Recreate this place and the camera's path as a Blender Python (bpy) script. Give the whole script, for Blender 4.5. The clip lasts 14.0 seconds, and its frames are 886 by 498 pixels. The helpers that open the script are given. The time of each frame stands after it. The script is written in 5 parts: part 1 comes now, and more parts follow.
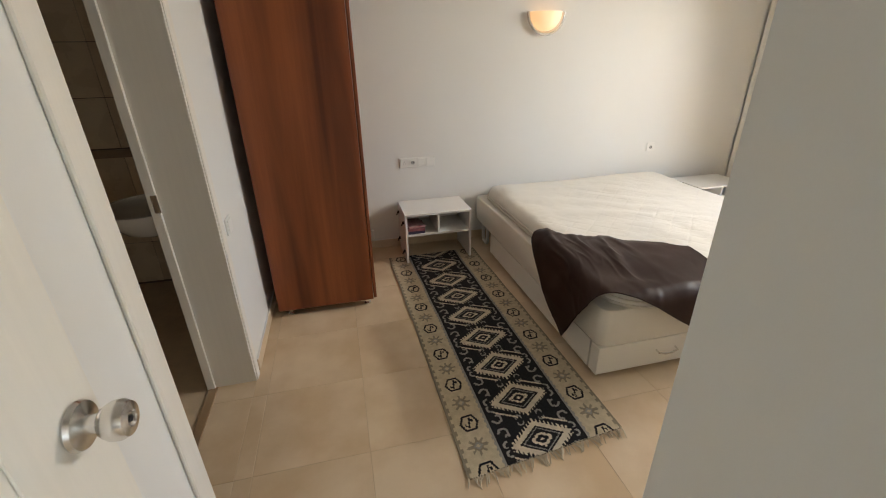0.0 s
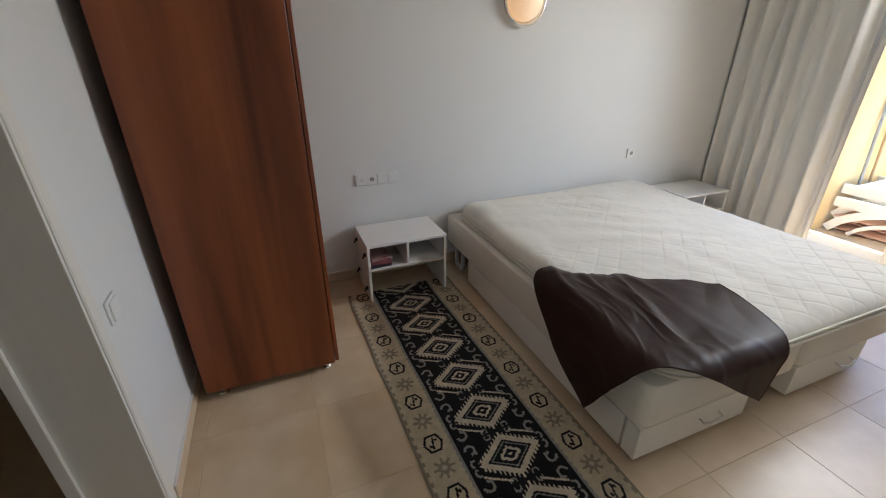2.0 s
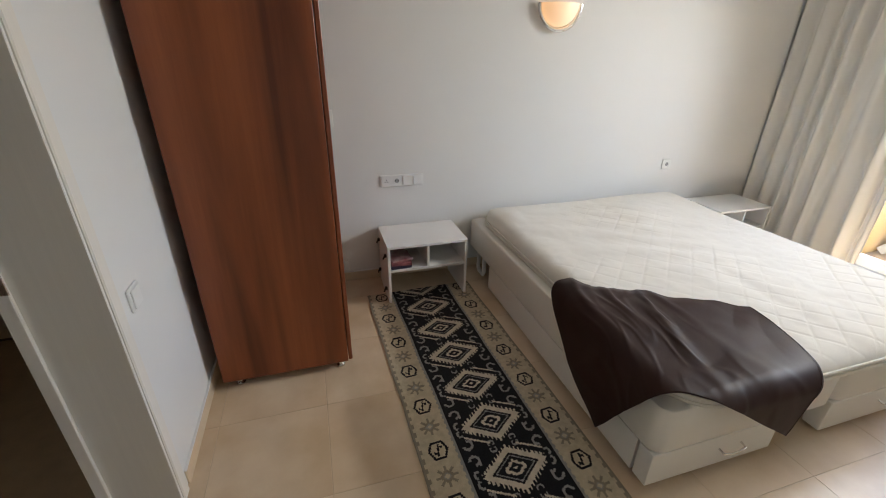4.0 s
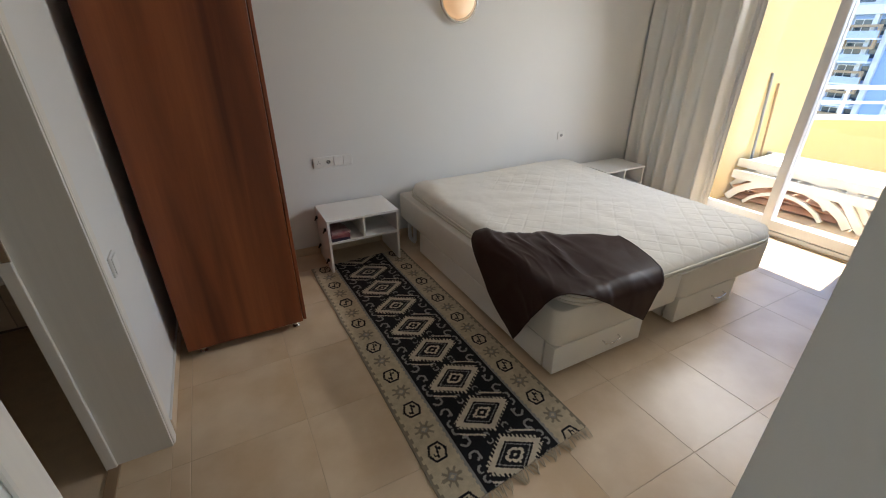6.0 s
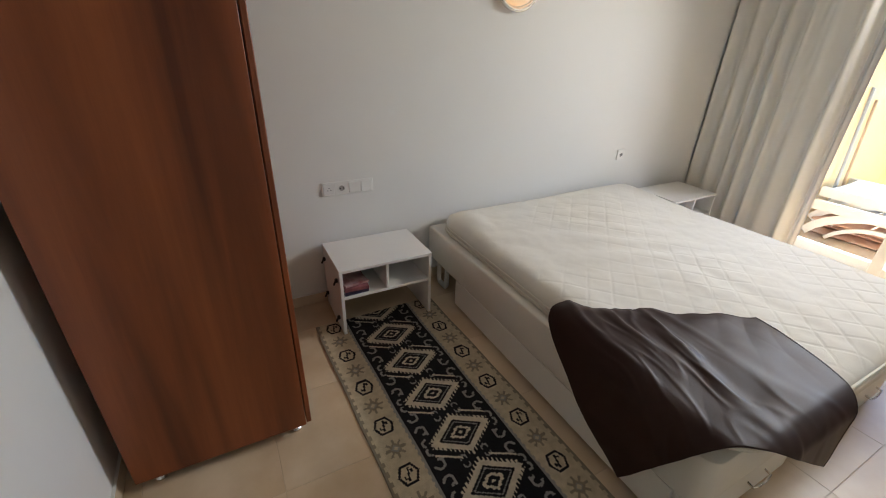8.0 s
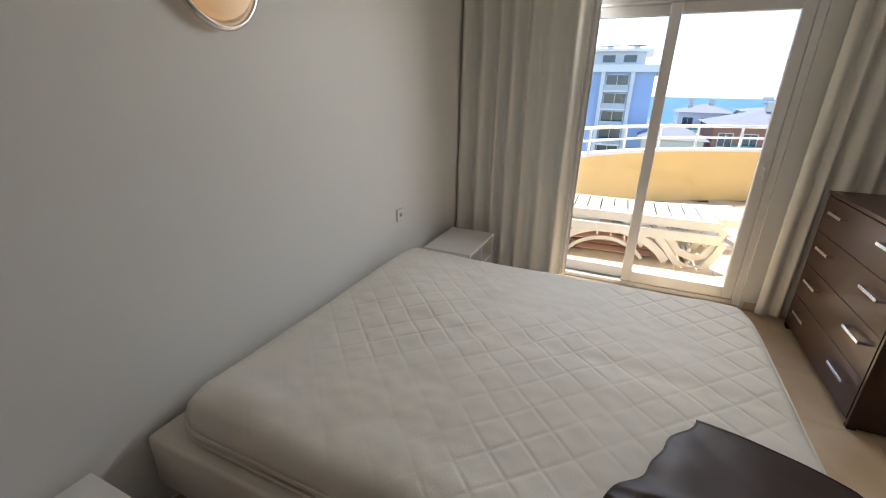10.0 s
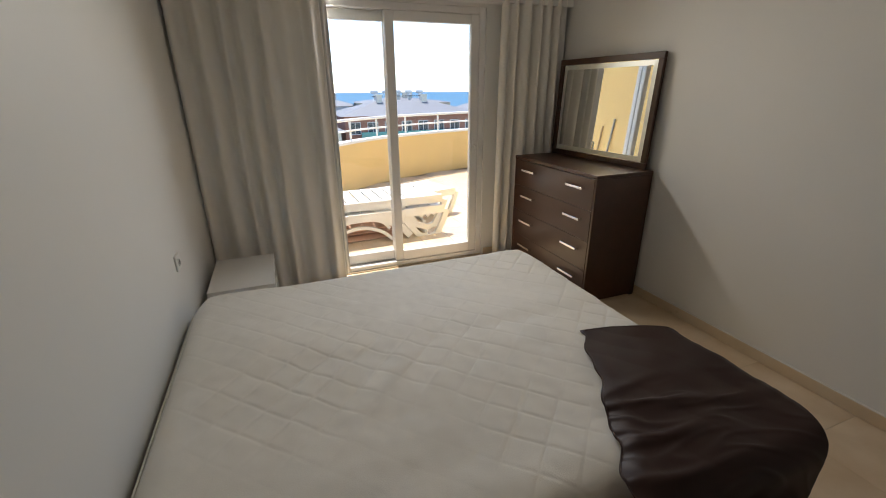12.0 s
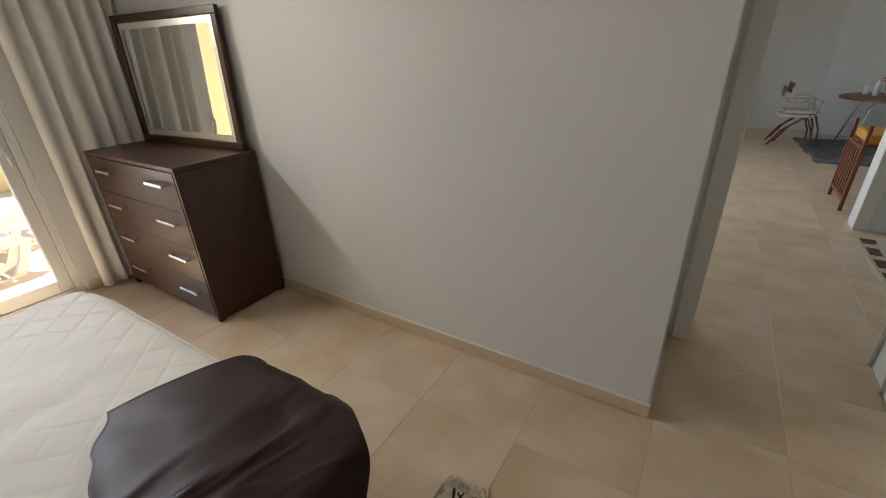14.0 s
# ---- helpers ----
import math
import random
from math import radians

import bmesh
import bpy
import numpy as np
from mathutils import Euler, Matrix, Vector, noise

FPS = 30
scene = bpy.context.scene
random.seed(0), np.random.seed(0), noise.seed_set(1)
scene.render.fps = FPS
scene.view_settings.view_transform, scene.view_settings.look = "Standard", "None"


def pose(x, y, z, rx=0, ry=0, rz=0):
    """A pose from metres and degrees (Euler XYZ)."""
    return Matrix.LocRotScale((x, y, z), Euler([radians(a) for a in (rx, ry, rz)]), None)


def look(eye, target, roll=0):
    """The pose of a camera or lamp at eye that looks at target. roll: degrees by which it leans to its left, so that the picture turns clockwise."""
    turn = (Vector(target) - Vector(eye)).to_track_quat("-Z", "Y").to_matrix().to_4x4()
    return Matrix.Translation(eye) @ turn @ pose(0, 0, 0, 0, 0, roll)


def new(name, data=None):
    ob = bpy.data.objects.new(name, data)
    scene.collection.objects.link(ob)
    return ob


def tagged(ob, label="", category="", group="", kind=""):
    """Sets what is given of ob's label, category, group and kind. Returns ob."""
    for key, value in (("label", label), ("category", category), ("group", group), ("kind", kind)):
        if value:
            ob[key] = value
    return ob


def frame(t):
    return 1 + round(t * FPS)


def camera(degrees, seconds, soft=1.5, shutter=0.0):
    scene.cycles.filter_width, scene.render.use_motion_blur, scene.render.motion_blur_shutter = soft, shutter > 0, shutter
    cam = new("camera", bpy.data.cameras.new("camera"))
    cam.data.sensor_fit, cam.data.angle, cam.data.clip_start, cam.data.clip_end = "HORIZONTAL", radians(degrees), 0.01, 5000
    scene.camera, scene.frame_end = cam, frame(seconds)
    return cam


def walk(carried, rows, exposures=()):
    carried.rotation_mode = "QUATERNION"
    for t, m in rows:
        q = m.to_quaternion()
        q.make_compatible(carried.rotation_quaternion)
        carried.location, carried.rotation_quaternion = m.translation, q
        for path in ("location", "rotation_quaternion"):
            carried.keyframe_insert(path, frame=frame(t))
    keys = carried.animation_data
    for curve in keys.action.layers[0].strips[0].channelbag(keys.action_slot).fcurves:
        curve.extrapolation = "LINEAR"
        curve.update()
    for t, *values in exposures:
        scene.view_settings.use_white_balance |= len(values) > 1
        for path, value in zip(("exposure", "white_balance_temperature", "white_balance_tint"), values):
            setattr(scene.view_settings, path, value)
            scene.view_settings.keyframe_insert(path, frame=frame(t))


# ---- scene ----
cam = camera(93.3, 14.0, soft=1.0)
PATH = [
    (0, (0.521, 0.115, 1.577), (0.948, 1.886, 0.751), -1.0),
    (0.5, (0.485, 0.464, 1.546), (0.907, 2.22, 0.687), -0.7),
    (1, (0.489, 0.675, 1.566), (1.072, 2.385, 0.708), -0.1),
    (1.5, (0.505, 0.766, 1.588), (1.167, 2.448, 0.732), -0.3),
    (2, (0.51, 0.801, 1.599), (1.185, 2.476, 0.739), 0.0),
    (2.5, (0.522, 0.821, 1.614), (1.154, 2.514, 0.758), 0.9),
    (2.7, (0.526, 0.829, 1.624), (1.119, 2.535, 0.765), 1.2),
    (4.8, (0.612, 0.769, 1.564), (1.149, 2.497, 0.713), 1.0),
    (5, (0.616, 0.755, 1.547), (1.204, 2.465, 0.694), 1.1),
    (5.5, (0.493, 0.592, 1.576), (1.253, 2.23, 0.716), 0.6),
    (6, (0.409, 0.4, 1.623), (1.245, 1.982, 0.729), 0.1),
    (6.5, (0.421, 0.295, 1.627), (1.281, 1.834, 0.683), 0.2),
    (7, (0.404, 0.449, 1.645), (1.282, 1.957, 0.667), 0.9),
    (7.5, (0.361, 0.848, 1.649), (1.2, 2.375, 0.667), 2.4),
    (8, (0.523, 1.292, 1.601), (1.378, 2.855, 0.692), 2.1),
    (8.5, (0.612, 1.717, 1.606), (1.8, 3.096, 0.777), 2.3),
    (8.7, (0.642, 1.815, 1.607), (1.961, 3.085, 0.802), 2.2),
    (10.8, (1.265, 2.851, 1.544), (3.14, 3.03, 0.871), 0.2),
    (11, (1.257, 3.0, 1.553), (3.139, 2.942, 0.879), 0.1),
    (11.5, (1.208, 3.036, 1.566), (3.035, 2.592, 0.883), -0.3),
    (12, (1.157, 3.134, 1.574), (2.901, 2.462, 0.861), -0.5),
    (12.5, (1.149, 3.079, 1.493), (2.796, 2.239, 0.731), -0.9),
    (13, (1.135, 2.903, 1.493), (2.615, 1.843, 0.665), -1.8),
    (13.5, (1.168, 2.487, 1.504), (2.45, 1.206, 0.659), -1.2),
    (14, (1.036, 2.204, 1.537), (2.01, 0.683, 0.677), -2.0),
]
EXPOSURES = [(0, 2.95, 6850, 10), (0.5, 2.8, 6800, 10), (1.5, 2.5, 6250, 10), (2, 2.5, 6000, 10), (2.7, 2.85, 5900, 10), (5, 2.7, 6350, 10), (5.5, 2.35, 6250, 10), (6.0, 2.4, 6250, 10), (6.5, 2.65, 6400, 10), (7.0, 2.75, 6200, 10), (7.5, 2.5, 6300, 10), (8.0, 2.6, 6350, 10), (8.6, 2.6, 6250, 10), (11, 1.3, 6600, 10), (11.5, 1.35, 6650, 10), (12, 1.55, 6700, 10), (12.5, 1.65, 6650, 10), (13.5, 2.02, 6400, 10), (14, 2.23, 6450, 10)]
walk(cam, [(t, look(eye, target, roll)) for t, eye, target, roll in PATH], EXPOSURES)

# ==== build ====

# ---- light ----
world = bpy.data.worlds.new("world")
scene.world = world
world.use_nodes = True
wn = world.node_tree.nodes
sky = wn.new("ShaderNodeTexSky")
sky.sky_type = "NISHITA"
sky.sun_disc = False
sky.sun_elevation = radians(66)
sky.sun_rotation = radians(84)
sky.dust_density = 0.0
sky.air_density = 0.8
sky.ozone_density = 3.0
world.node_tree.links.new(sky.outputs[0], wn["Background"].inputs[0])
wn["Background"].inputs[1].default_value = 0.14
sun = new("sun", bpy.data.lights.new("sun", "SUN"))
sun.data.energy, sun.data.angle, sun.data.color = 3.1, radians(0.5), (1, 0.95, 0.87)
sun.matrix_world = look((12, 1.5, 12), (12 - 1.0, 1.5 - 0.10, 12 - 2.3))
# strip lamp added at the balcony door head, boosting the sky's light indoors
day = new("window_fill_strip", bpy.data.lights.new("window_fill_strip", "AREA"))
day.data.shape, day.data.size, day.data.size_y, day.data.energy, day.data.color = "RECTANGLE", 1.35, 0.12, 4.4, (1.0, 0.97, 0.93)
day.data.spread = radians(116)
day.matrix_world = look((4.71, 2.05, 2.150), (1.5, 2.3, 0.7))
# lamp added for living room daylight, in an assumed opening out of view
hall_day = new("living_room_daylight", bpy.data.lights.new("living_room_daylight", "AREA"))
hall_day.data.shape, hall_day.data.size, hall_day.data.size_y, hall_day.data.energy = "RECTANGLE", 2.4, 1.6, 9
hall_day.data.color = (0.90, 0.95, 1.0)
hall_day.matrix_world = look((2.95, -4.0, 1.35), (-0.2, -2.0, 1.1))


# ---- materials ----
def mat(name, base, rough=0.6, metal=0.0, var=0.12, scale=6.0, bump=0.05, bscale=120.0, second=None, spec=0.5,
        sheen=0.0, coat=0.0, piece=0.0, stretch=(1, 1, 1), detail=6.0, rvar=0.07, span=0.28, warp=0.0):
    """Principled surface with broad and fine variation in colour, gloss and relief."""
    m = bpy.data.materials.new(name)
    m.use_nodes = True
    nt = m.node_tree
    b = nt.nodes["Principled BSDF"]
    tex = nt.nodes.new("ShaderNodeTexCoord")
    mp = nt.nodes.new("ShaderNodeMapping")
    mp.inputs["Scale"].default_value = stretch
    nt.links.new(tex.outputs["Object"], mp.inputs[0])
    n1 = nt.nodes.new("ShaderNodeTexNoise")
    n1.inputs["Scale"].default_value, n1.inputs["Detail"].default_value = scale, detail
    n2 = nt.nodes.new("ShaderNodeTexNoise")
    n2.inputs["Scale"].default_value, n2.inputs["Detail"].default_value = bscale, 4
    vec = mp.outputs[0]
    if piece:
        # each piece cut from another part of the pattern
        shift = nt.nodes.new("ShaderNodeVectorMath")
        shift.operation = "MULTIPLY_ADD"
        own = nt.nodes.new("ShaderNodeObjectInfo")
        nt.links.new(own.outputs["Random"], shift.inputs[0])
        shift.inputs[1].default_value = (61.0, 37.0, 83.0)
        nt.links.new(vec, shift.inputs[2])
        vec = shift.outputs[0]
    nt.links.new(vec, n1.inputs[0])
    nt.links.new(vec, n2.inputs[0])
    ramp = nt.nodes.new("ShaderNodeMix")
    ramp.data_type = "RGBA"
    second = second or tuple(c * (1 - var * 2) for c in base)
    ramp.inputs[6].default_value, ramp.inputs[7].default_value = (*second, 1), (*base, 1)
    cr = nt.nodes.new("ShaderNodeMapRange")
    cr.inputs[1].default_value, cr.inputs[2].default_value = 0.5 - span, 0.5 + span
    n1.inputs["Distortion"].default_value = warp
    nt.links.new(n1.outputs[0], cr.inputs[0])
    nt.links.new(cr.outputs[0], ramp.inputs[0])
    hsv = nt.nodes.new("ShaderNodeHueSaturation")
    mr = nt.nodes.new("ShaderNodeMapRange")
    mr.inputs[3].default_value, mr.inputs[4].default_value = 1 - var * 0.5, 1 + var * 0.5
    nt.links.new(n2.outputs[0], mr.inputs[0])
    val = mr.outputs[0]
    if piece:
        info = nt.nodes.new("ShaderNodeObjectInfo")
        pr = nt.nodes.new("ShaderNodeMapRange")
        pr.inputs[3].default_value, pr.inputs[4].default_value = 1 - piece, 1 + piece
        nt.links.new(info.outputs["Random"], pr.inputs[0])
        mul = nt.nodes.new("ShaderNodeMath")
        mul.operation = "MULTIPLY"
        nt.links.new(pr.outputs[0], mul.inputs[0])
        nt.links.new(val, mul.inputs[1])
        val = mul.outputs[0]
    nt.links.new(val, hsv.inputs["Value"])
    nt.links.new(ramp.outputs[2], hsv.inputs["Color"])
    nt.links.new(hsv.outputs[0], b.inputs["Base Color"])
    rr = nt.nodes.new("ShaderNodeMapRange")
    rr.inputs[3].default_value, rr.inputs[4].default_value = max(rough - rvar, 0.02), min(rough + rvar, 1)
    nt.links.new(n1.outputs[0], rr.inputs[0])
    nt.links.new(rr.outputs[0], b.inputs["Roughness"])
    b.inputs["Metallic"].default_value = metal
    b.inputs["Specular IOR Level"].default_value = spec
    b.inputs["Sheen Weight"].default_value = sheen
    b.inputs["Coat Weight"].default_value = coat
    if bump:
        bp = nt.nodes.new("ShaderNodeBump")
        bp.inputs["Strength"].default_value, bp.inputs["Distance"].default_value = bump, 0.004
        nt.links.new(n2.outputs[0], bp.inputs["Height"])
        nt.links.new(bp.outputs[0], b.inputs["Normal"])
    return m


def wood_mat(name, dark, light, rough, axis="Z", scale=3.0, coat=0.0):
    """Straight-grained veneer: long streaks along one axis, with fine pores."""
    st = {"Z": (9, 9, 0.5), "X": (0.5, 9, 9), "Y": (9, 0.5, 9)}[axis]
    return mat(name, light, rough, second=dark, var=0.16, scale=scale, bump=0.05, bscale=22, stretch=st, coat=coat, detail=5, span=0.17, warp=0.5)


def glass_mat(name, tint=(1, 1, 1)):
    m = bpy.data.materials.new(name)
    m.use_nodes = True
    nt = m.node_tree
    nt.nodes.remove(nt.nodes["Principled BSDF"])
    tr = nt.nodes.new("ShaderNodeBsdfTransparent")
    tr.inputs[0].default_value = (*tint, 1)
    gl = nt.nodes.new("ShaderNodeBsdfGlossy")
    gl.inputs["Roughness"].default_value = 0.0
    lw = nt.nodes.new("ShaderNodeLayerWeight")
    lw.inputs[0].default_value = 0.5
    pw = nt.nodes.new("ShaderNodeMath")
    pw.operation = "POWER"
    pw.inputs[1].default_value = 4.0
    nt.links.new(lw.outputs["Facing"], pw.inputs[0])
    sc = nt.nodes.new("ShaderNodeMapRange")
    sc.inputs[3].default_value, sc.inputs[4].default_value = 0.035, 0.7
    nt.links.new(pw.outputs[0], sc.inputs[0])
    mx = nt.nodes.new("ShaderNodeMixShader")
    nt.links.new(sc.outputs[0], mx.inputs[0])
    nt.links.new(tr.outputs[0], mx.inputs[1])
    nt.links.new(gl.outputs[0], mx.inputs[2])
    nt.links.new(mx.outputs[0], nt.nodes["Material Output"].inputs[0])
    return m


def glow_mat(name, colour, strength):
    m = bpy.data.materials.new(name)
    m.use_nodes = True
    b = m.node_tree.nodes["Principled BSDF"]
    b.inputs["Base Color"].default_value = (0.85, 0.8, 0.7, 1)
    b.inputs["Roughness"].default_value = 0.3
    b.inputs["Emission Color"].default_value = (*colour, 1)
    b.inputs["Emission Strength"].default_value = strength
    return m


WALL = mat("wall_paint", (0.79, 0.79, 0.765), 0.55, var=0.02, scale=1.5, bump=0.06, bscale=260)
CEIL = mat("ceiling_paint", (0.82, 0.81, 0.79), 0.8, var=0.02, scale=2, bump=0.04, bscale=200)
TILE = mat("floor_tile_ceramic", (0.71, 0.57, 0.405), 0.33, var=0.035, scale=3.6, span=0.17, second=(0.59, 0.435, 0.275), bump=0.02, bscale=70, piece=0.03, detail=5.0, rvar=0.04)
GROUT = mat("tile_grout", (0.64, 0.50, 0.345), 0.8, var=0.1, scale=12, bump=0.1)
SKIRT = mat("skirting_ceramic", (0.70, 0.57, 0.41), 0.3, var=0.04, scale=5, second=(0.63, 0.50, 0.34), bump=0.02)
WHITE_WOOD = mat("white_grained_door_foil", (0.80, 0.77, 0.70), 0.42, var=0.025, scale=7, bump=0.05, bscale=30, stretch=(8, 8, 0.35))
WHITE_LAM = mat("white_laminate", (0.84, 0.83, 0.795), 0.38, var=0.025, scale=4, bump=0.02, bscale=150)
DRAWER = mat("cream_drawer_laminate", (0.82, 0.79, 0.715), 0.42, var=0.025, scale=4, bump=0.02, bscale=150)
CREAM_BASE = mat("cream_bed_upholstery", (0.80, 0.76, 0.67), 0.6, var=0.04, scale=5, bump=0.12, bscale=420, sheen=0.1)
PAD = mat("quilted_mattress_pad_cotton", (0.78, 0.75, 0.67), 0.85, var=0.04, scale=5, bump=0.18, bscale=300, sheen=0.15)
PIPING = mat("pad_piping", (0.74, 0.70, 0.60), 0.7, var=0.04, bump=0.1)
LEATHER = mat("brown_satin_throw", (0.036, 0.0160, 0.0122), 0.47, var=0.12, scale=9, bump=0.04, bscale=600, spec=0.23)
CHERRY = wood_mat("cherry_wardrobe_veneer", (0.108, 0.0245, 0.0078), (0.30, 0.085, 0.027), 0.36, "Z", 0.85)
WENGE = mat("wenge_dresser_veneer", (0.064, 0.025, 0.0130), 0.31, second=(0.046, 0.018, 0.0095), var=0.10, scale=1.5, bump=0.03, bscale=14, stretch=(0.6, 8, 8), coat=0.08, spec=0.5, detail=8, rvar=0.03)
CHROME = mat("brushed_chrome", (0.78, 0.77, 0.75), 0.24, 1.0, var=0.03, scale=20, bump=0.01)
PVC = mat("white_pvc_frame", (0.80, 0.80, 0.79), 0.3, var=0.02, scale=4, bump=0.01)
PLASTIC = mat("white_switch_plastic", (0.82, 0.82, 0.79), 0.3, var=0.02, scale=10, bump=0.0)
BLACK = mat("black_plastic", (0.012, 0.012, 0.013), 0.5, var=0.1, scale=20, bump=0.02)
CURTAIN = mat("beige_curtain_cloth", (0.92, 0.90, 0.84), 0.9, var=0.02, scale=4, bump=0.12, bscale=350, stretch=(1, 1, 0.6), sheen=0.2)
nt = CURTAIN.node_tree
trl = nt.nodes.new("ShaderNodeBsdfTranslucent")
trl.inputs[0].default_value = (0.84, 0.80, 0.73, 1)
mxs = nt.nodes.new("ShaderNodeMixShader")
mxs.inputs[0].default_value = 0.14
nt.links.new(nt.nodes["Principled BSDF"].outputs[0], mxs.inputs[1])
nt.links.new(trl.outputs[0], mxs.inputs[2])
nt.links.new(mxs.outputs[0], nt.nodes["Material Output"].inputs[0])
SHEER = mat("white_sheer_cloth", (0.82, 0.81, 0.78), 0.9, var=0.03, scale=4, bump=0.15, bscale=400)
GLASS = glass_mat("window_glass")
MIRROR = mat("mirror_silver", (0.92, 0.93, 0.92), 0.0, 1.0, var=0.0, scale=2, bump=0.0)
MIRROR.node_tree.nodes["Principled BSDF"].inputs["Roughness"].default_value = 0.015
for l in list(MIRROR.node_tree.nodes["Principled BSDF"].inputs["Roughness"].links):
    MIRROR.node_tree.links.remove(l)
YELLOW = mat("yellow_balcony_render", (0.80, 0.58, 0.25), 0.85, var=0.05, scale=2.5, bump=0.2, bscale=140)
COPING = mat("white_coping_paint", (0.80, 0.79, 0.76), 0.5, var=0.03, scale=6, bump=0.05)
BALC_TILE = mat("balcony_tile", (0.60, 0.47, 0.32), 0.5, var=0.06, scale=5, bump=0.05, piece=0.05)
LOUNGE = mat("white_lounger_plastic", (0.84, 0.82, 0.77), 0.4, var=0.03, scale=8, bump=0.03)
CUSHION = mat("terracotta_cushion_cloth", (0.70, 0.43, 0.31), 0.9, var=0.12, scale=7, bump=0.2, bscale=300)
LAMP_GLASS = glow_mat("lit_frosted_lamp_glass", (1.0, 0.52, 0.20), 0.10)


# ---- building helpers ----
def box(bm, x0, x1, y0, y1, z0, z1, bevel=0.0, seg=1):
    r = bmesh.ops.create_cube(bm, size=1.0, matrix=Matrix.Translation(((x0 + x1) / 2, (y0 + y1) / 2, (z0 + z1) / 2))
                              @ Matrix.Diagonal((x1 - x0, y1 - y0, z1 - z0, 1)))
    if bevel:
        es = {e for v in r["verts"] for e in v.link_edges}
        bmesh.ops.bevel(bm, geom=list(es), offset=bevel, segments=seg, affect="EDGES", profile=0.7)
    return bm


def bbox(*a, **k):
    return box(bmesh.new(), *a, **k)


def rod(bm, a, b, r, n=10, r2=None):
    a, b = Vector(a), Vector(b)
    q = (b - a).to_track_quat("Z", "Y").to_matrix().to_4x4()
    bmesh.ops.create_cone(bm, cap_ends=True, segments=n, radius1=r, radius2=r if r2 is None else r2, depth=(b - a).length,
                          matrix=Matrix.Translation((a + b) / 2) @ q)
    return bm


def pipe(bm, pts, r, n=8):
    """A round bar bent along points."""
    rings = []
    pts = [Vector(p) for p in pts]
    for i, p in enumerate(pts):
        d = (pts[min(i + 1, len(pts) - 1)] - pts[max(i - 1, 0)]).normalized()
        q = d.to_track_quat("Z", "Y").to_matrix()
        rings.append([bm.verts.new(p + q @ Vector((r * math.cos(2 * math.pi * k / n), r * math.sin(2 * math.pi * k / n), 0))) for k in range(n)])
    for a, b in zip(rings, rings[1:]):
        for k in range(n):
            bm.faces.new((a[k], a[(k + 1) % n], b[(k + 1) % n], b[k]))
    bm.faces.new(rings[0][::-1])
    bm.faces.new(rings[-1])
    return bm


def turned(bm, profile, n=24, matrix=Matrix.Identity(4)):
    """A lathe shape about z from (radius, height) pairs."""
    rings = [[bm.verts.new(matrix @ Vector((r * math.cos(2 * math.pi * k / n), r * math.sin(2 * math.pi * k / n), z))) for k in range(n)] for r, z in profile]
    for a, b in zip(rings, rings[1:]):
        for k in range(n):
            bm.faces.new((a[k], a[(k + 1) % n], b[(k + 1) % n], b[k]))
    bm.faces.new(rings[0][::-1])
    bm.faces.new(rings[-1])
    return bm


def mesh_of(name, bm, material, smooth=False):
    bmesh.ops.recalc_face_normals(bm, faces=bm.faces[:])
    me = bpy.data.meshes.new(name)
    bm.to_mesh(me)
    bm.free()
    for m in (material if isinstance(material, (list, tuple)) else [material]):
        me.materials.append(m)
    if smooth:
        me.polygons.foreach_set("use_smooth", [True] * len(me.polygons))
        me.set_sharp_from_angle(angle=radians(38))
    return me


def part(name, bm, material, parent, label="", smooth=False):
    ob = new(name, mesh_of(name, bm, material, smooth))
    ob.parent = parent
    return tagged(ob, label)


def thing(name, label, category, group="", at=(0, 0, 0), turn=0.0, kind=""):
    ob = new(name)
    ob.empty_display_size = 0.1
    ob.matrix_basis = pose(*at, 0, 0, turn)
    return tagged(ob, label, category, group, kind)


def single(name, bm, material, label, category, group="", kind="", smooth=False):
    return tagged(new(name, mesh_of(name, bm, material, smooth)), label, category, group, kind)


def setting(name, bm, material, label="", category="", smooth=False):
    return single(name, bm, material, label or name.replace("_", " "), category or name.split("_")[0], kind="structure", smooth=smooth)


# ---- plan ----
XL, XW, YH, YD, H = -0.06, 4.72, 3.70, 0.560, 2.62   # left wall, window wall, head wall, dresser wall, ceiling
XC, YDOOR = 1.028, -0.155                               # corner of the dresser wall, plane of the bedroom door
BY0, BY1 = 1.29, 2.09                                 # bathroom doorway along the left wall
WY0, WY1, WTOP = 1.35, 2.98, 2.21                     # balcony doorway

bm = bbox(XL - 0.22, XW + 0.25, YH, YH + 0.2, 0, H)
setting("wall_north", bm, WALL, "pale grey painted plaster wall behind the bed", "wall")
bm = bbox(XL - 0.22, XL, BY1 + 0.02, YH, 0, H)
setting("wall_west", bm, WALL, "pale grey painted wall beside the wardrobe", "wall")
bm = bbox(XL - 0.22, XL, YDOOR - 0.22, BY0 - 0.02, 0, H)
setting("wall_west_by_door", bm, WALL, "pale grey painted wall beside the bedroom door", "wall")
bm = bbox(XL - 0.22, XL, BY0 - 0.02, BY1 + 0.02, 2.08, H)
setting("wall_west_lintel", bm, WALL, "painted wall above the bathroom doorway", "wall")
bm = bbox(XC, XW + 0.25, YD - 0.2, YD, 0, H)
setting("wall_south", bm, WALL, "pale grey painted plaster wall behind the dresser", "wall")
bm = bbox(XC, XC + 0.2, YDOOR - 0.22, YD - 0.2, 0, H)
setting("wall_return", bm, WALL, "pale grey wall return beside the bedroom door", "wall")
